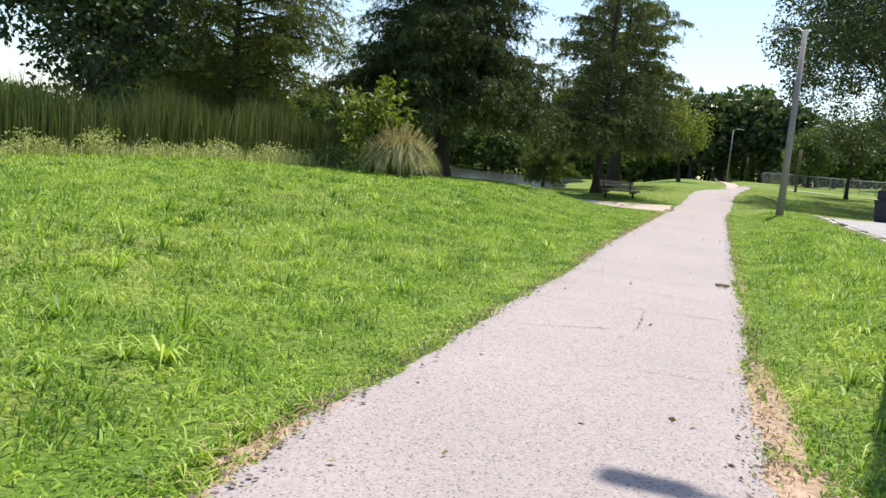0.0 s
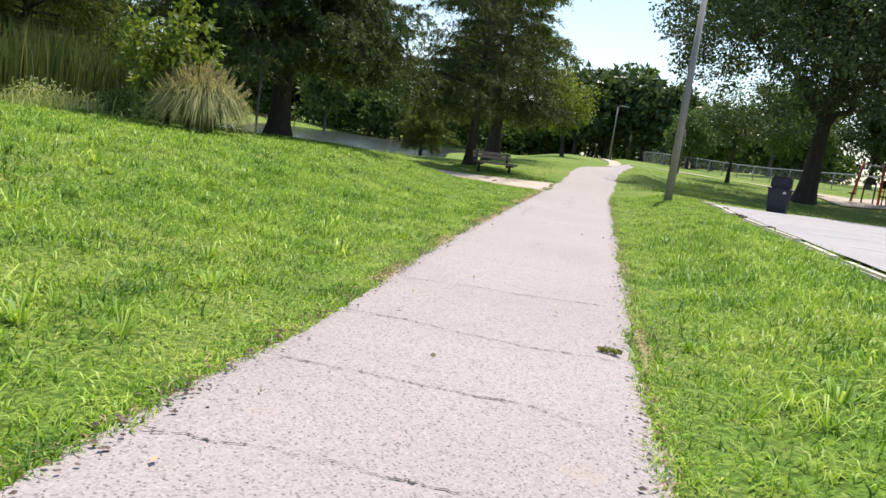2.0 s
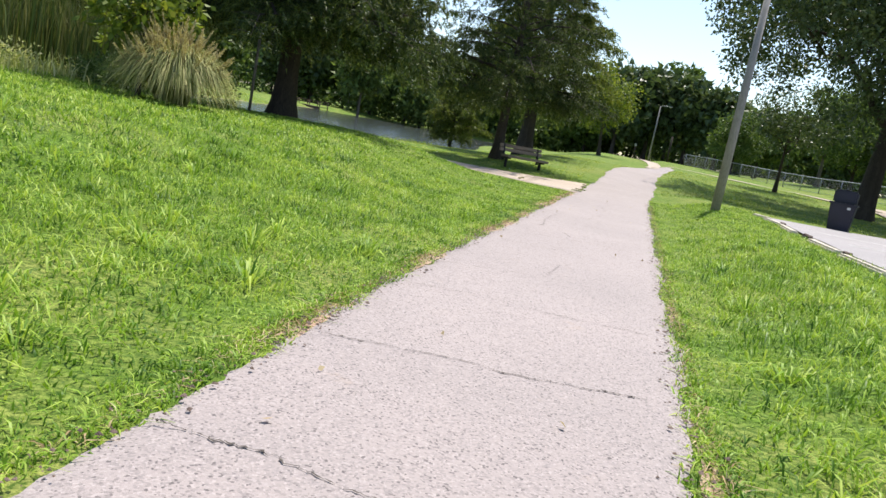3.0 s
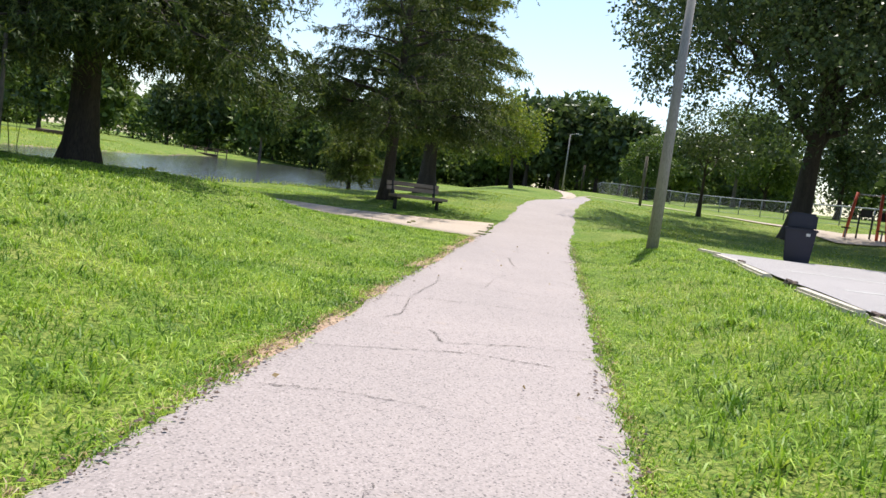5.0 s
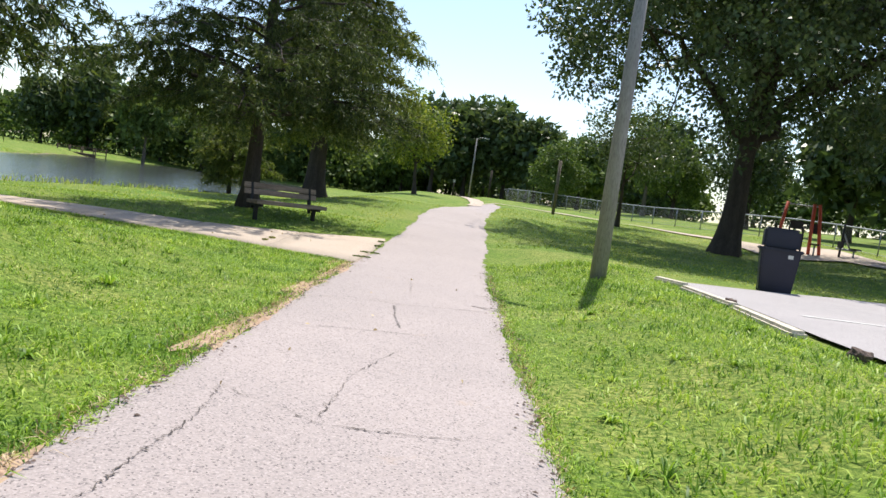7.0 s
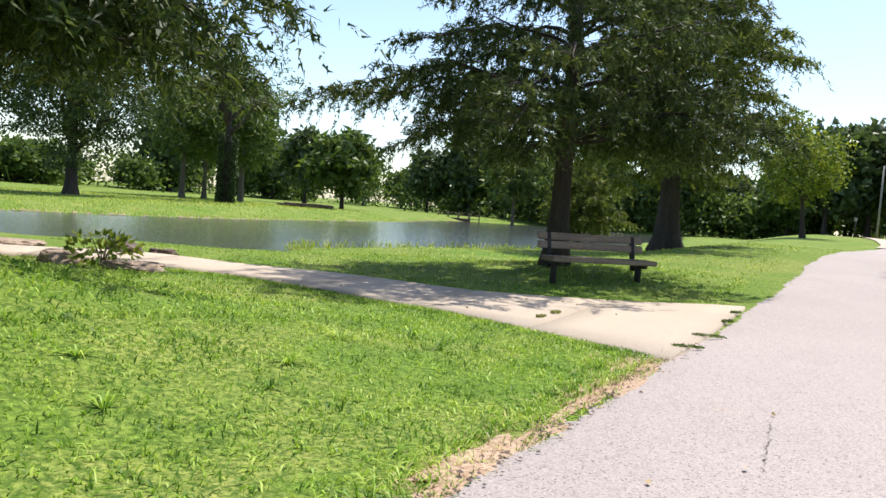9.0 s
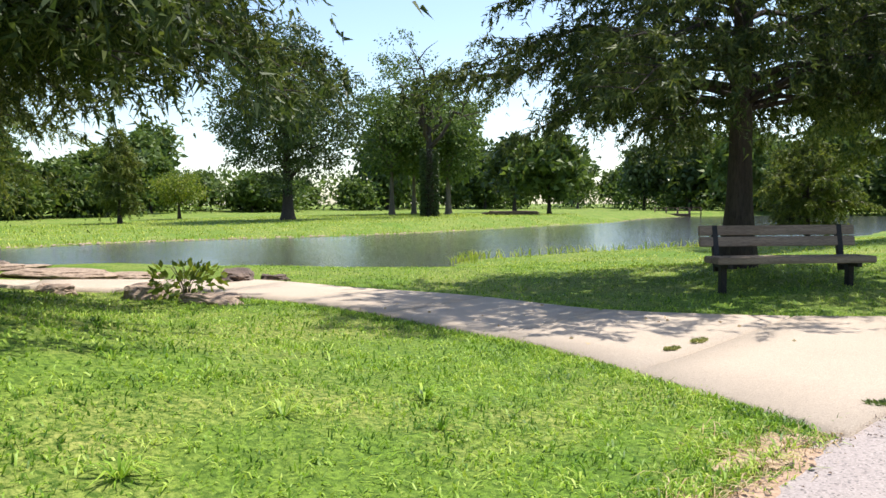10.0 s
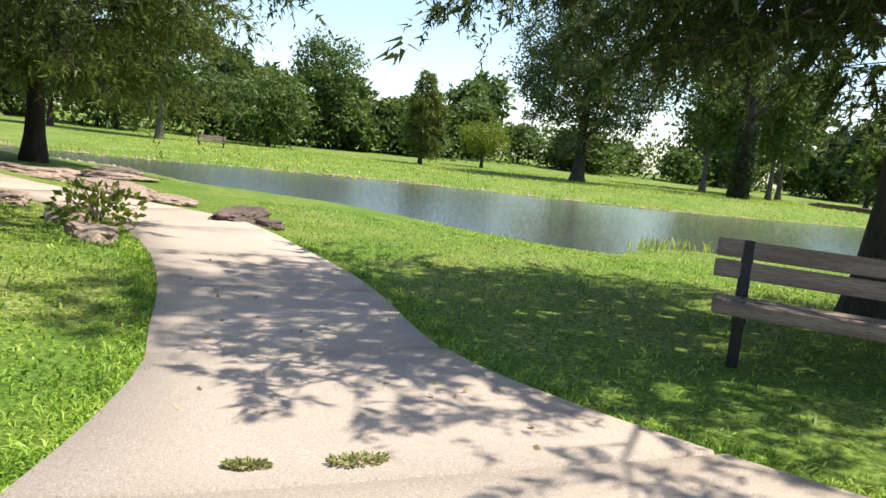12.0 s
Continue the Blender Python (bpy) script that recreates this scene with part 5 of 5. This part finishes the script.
# crumbs of broken asphalt and soil along the path edge
n = 4200
cy = 2 + 32 * rng.random(n) ** 1.2
sd = np.where(rng.random(n) < 0.6, -1, 1)
cx = path_mid(cy) + sd * (path_half(cy) - 0.03 + rng.normal(size=n) * 0.06)
c = np.column_stack([cx, cy, hgt(cx, cy) + 0.036])
r = (0.004 + 0.014 * rng.random(n) ** 3)[:, None]
v = (c[:, None] + ring[None] * r[:, None] * (0.6 + 0.8 * rng.random((n, 6, 1)))).reshape(-1, 3)
b = np.arange(n)[:, None] * 6
f = np.concatenate([b + [q, (q + 1) % 5, 5] for q in range(5)])
tagged(link_mesh("crumbs", np_mesh("crumbs", v, f), M_ROCK_D), "dark crumbs of asphalt and soil along the path edge", "gravel", kind="stuff")


# weeds in the joints, fallen leaves
def weed_clump(x, y, r, turn, mat=None):
    ob = thing("weed", (x, y, h1(x, y) + 0.04), "small flat green weed growing in a joint", "weed", "weeds in the pavement", turn)
    n = 260
    a = rng.random(n) * 2 * np.pi
    d = np.sqrt(rng.random(n)) * r
    P = np.column_stack([np.cos(a) * d * 1.1, np.sin(a) * d * 0.42, 0.003 + 0.016 * rng.random(n)])
    D = np.column_stack([np.cos(a), np.sin(a), 0.3 + 0.5 * rng.random(n)]) + rng.normal(size=(n, 3)) * 0.4
    v, f = leaves(P, D, 0.026, 0.014)
    link_mesh("leaves", np_mesh("leaves", v, f), mat or M_LEAF, ob)
    return ob


for x, y, r, turn in ((8.67, 11.95, 0.065, 0), (4.72, 34.48, 0.085, 85), (4.74, 34.93, 0.12, 95), (6.66, 33.6, 0.14, 20), (6.69, 34.6, 0.16, 15), (6.68, 36.0, 0.12, 80), (6.64, 37.0, 0.10, 70)):
    weed_clump(x, y, r, turn, M_PAMPAS if x < 5 or y < 20 else None)
fl = 60
P = np.column_stack([np.concatenate([rng.uniform(6.8, 8.7, fl // 2), rng.uniform(0, 6, fl // 2)]), np.concatenate([rng.uniform(4, 32, fl // 2), rng.uniform(33.8, 36, fl // 2)])])
P = np.column_stack([P, hgt(P[:, 0], P[:, 1]) + 0.052])
v, f = leaves(P, np.column_stack([rng.normal(size=(fl, 2)), np.full(fl, 0.1)]), 0.05, 0.03)
tagged(link_mesh("fallen_leaves", np_mesh("fallen_leaves", v, f), M_THATCH), "a few dry brown leaves on the paving", "leaves", kind="stuff")
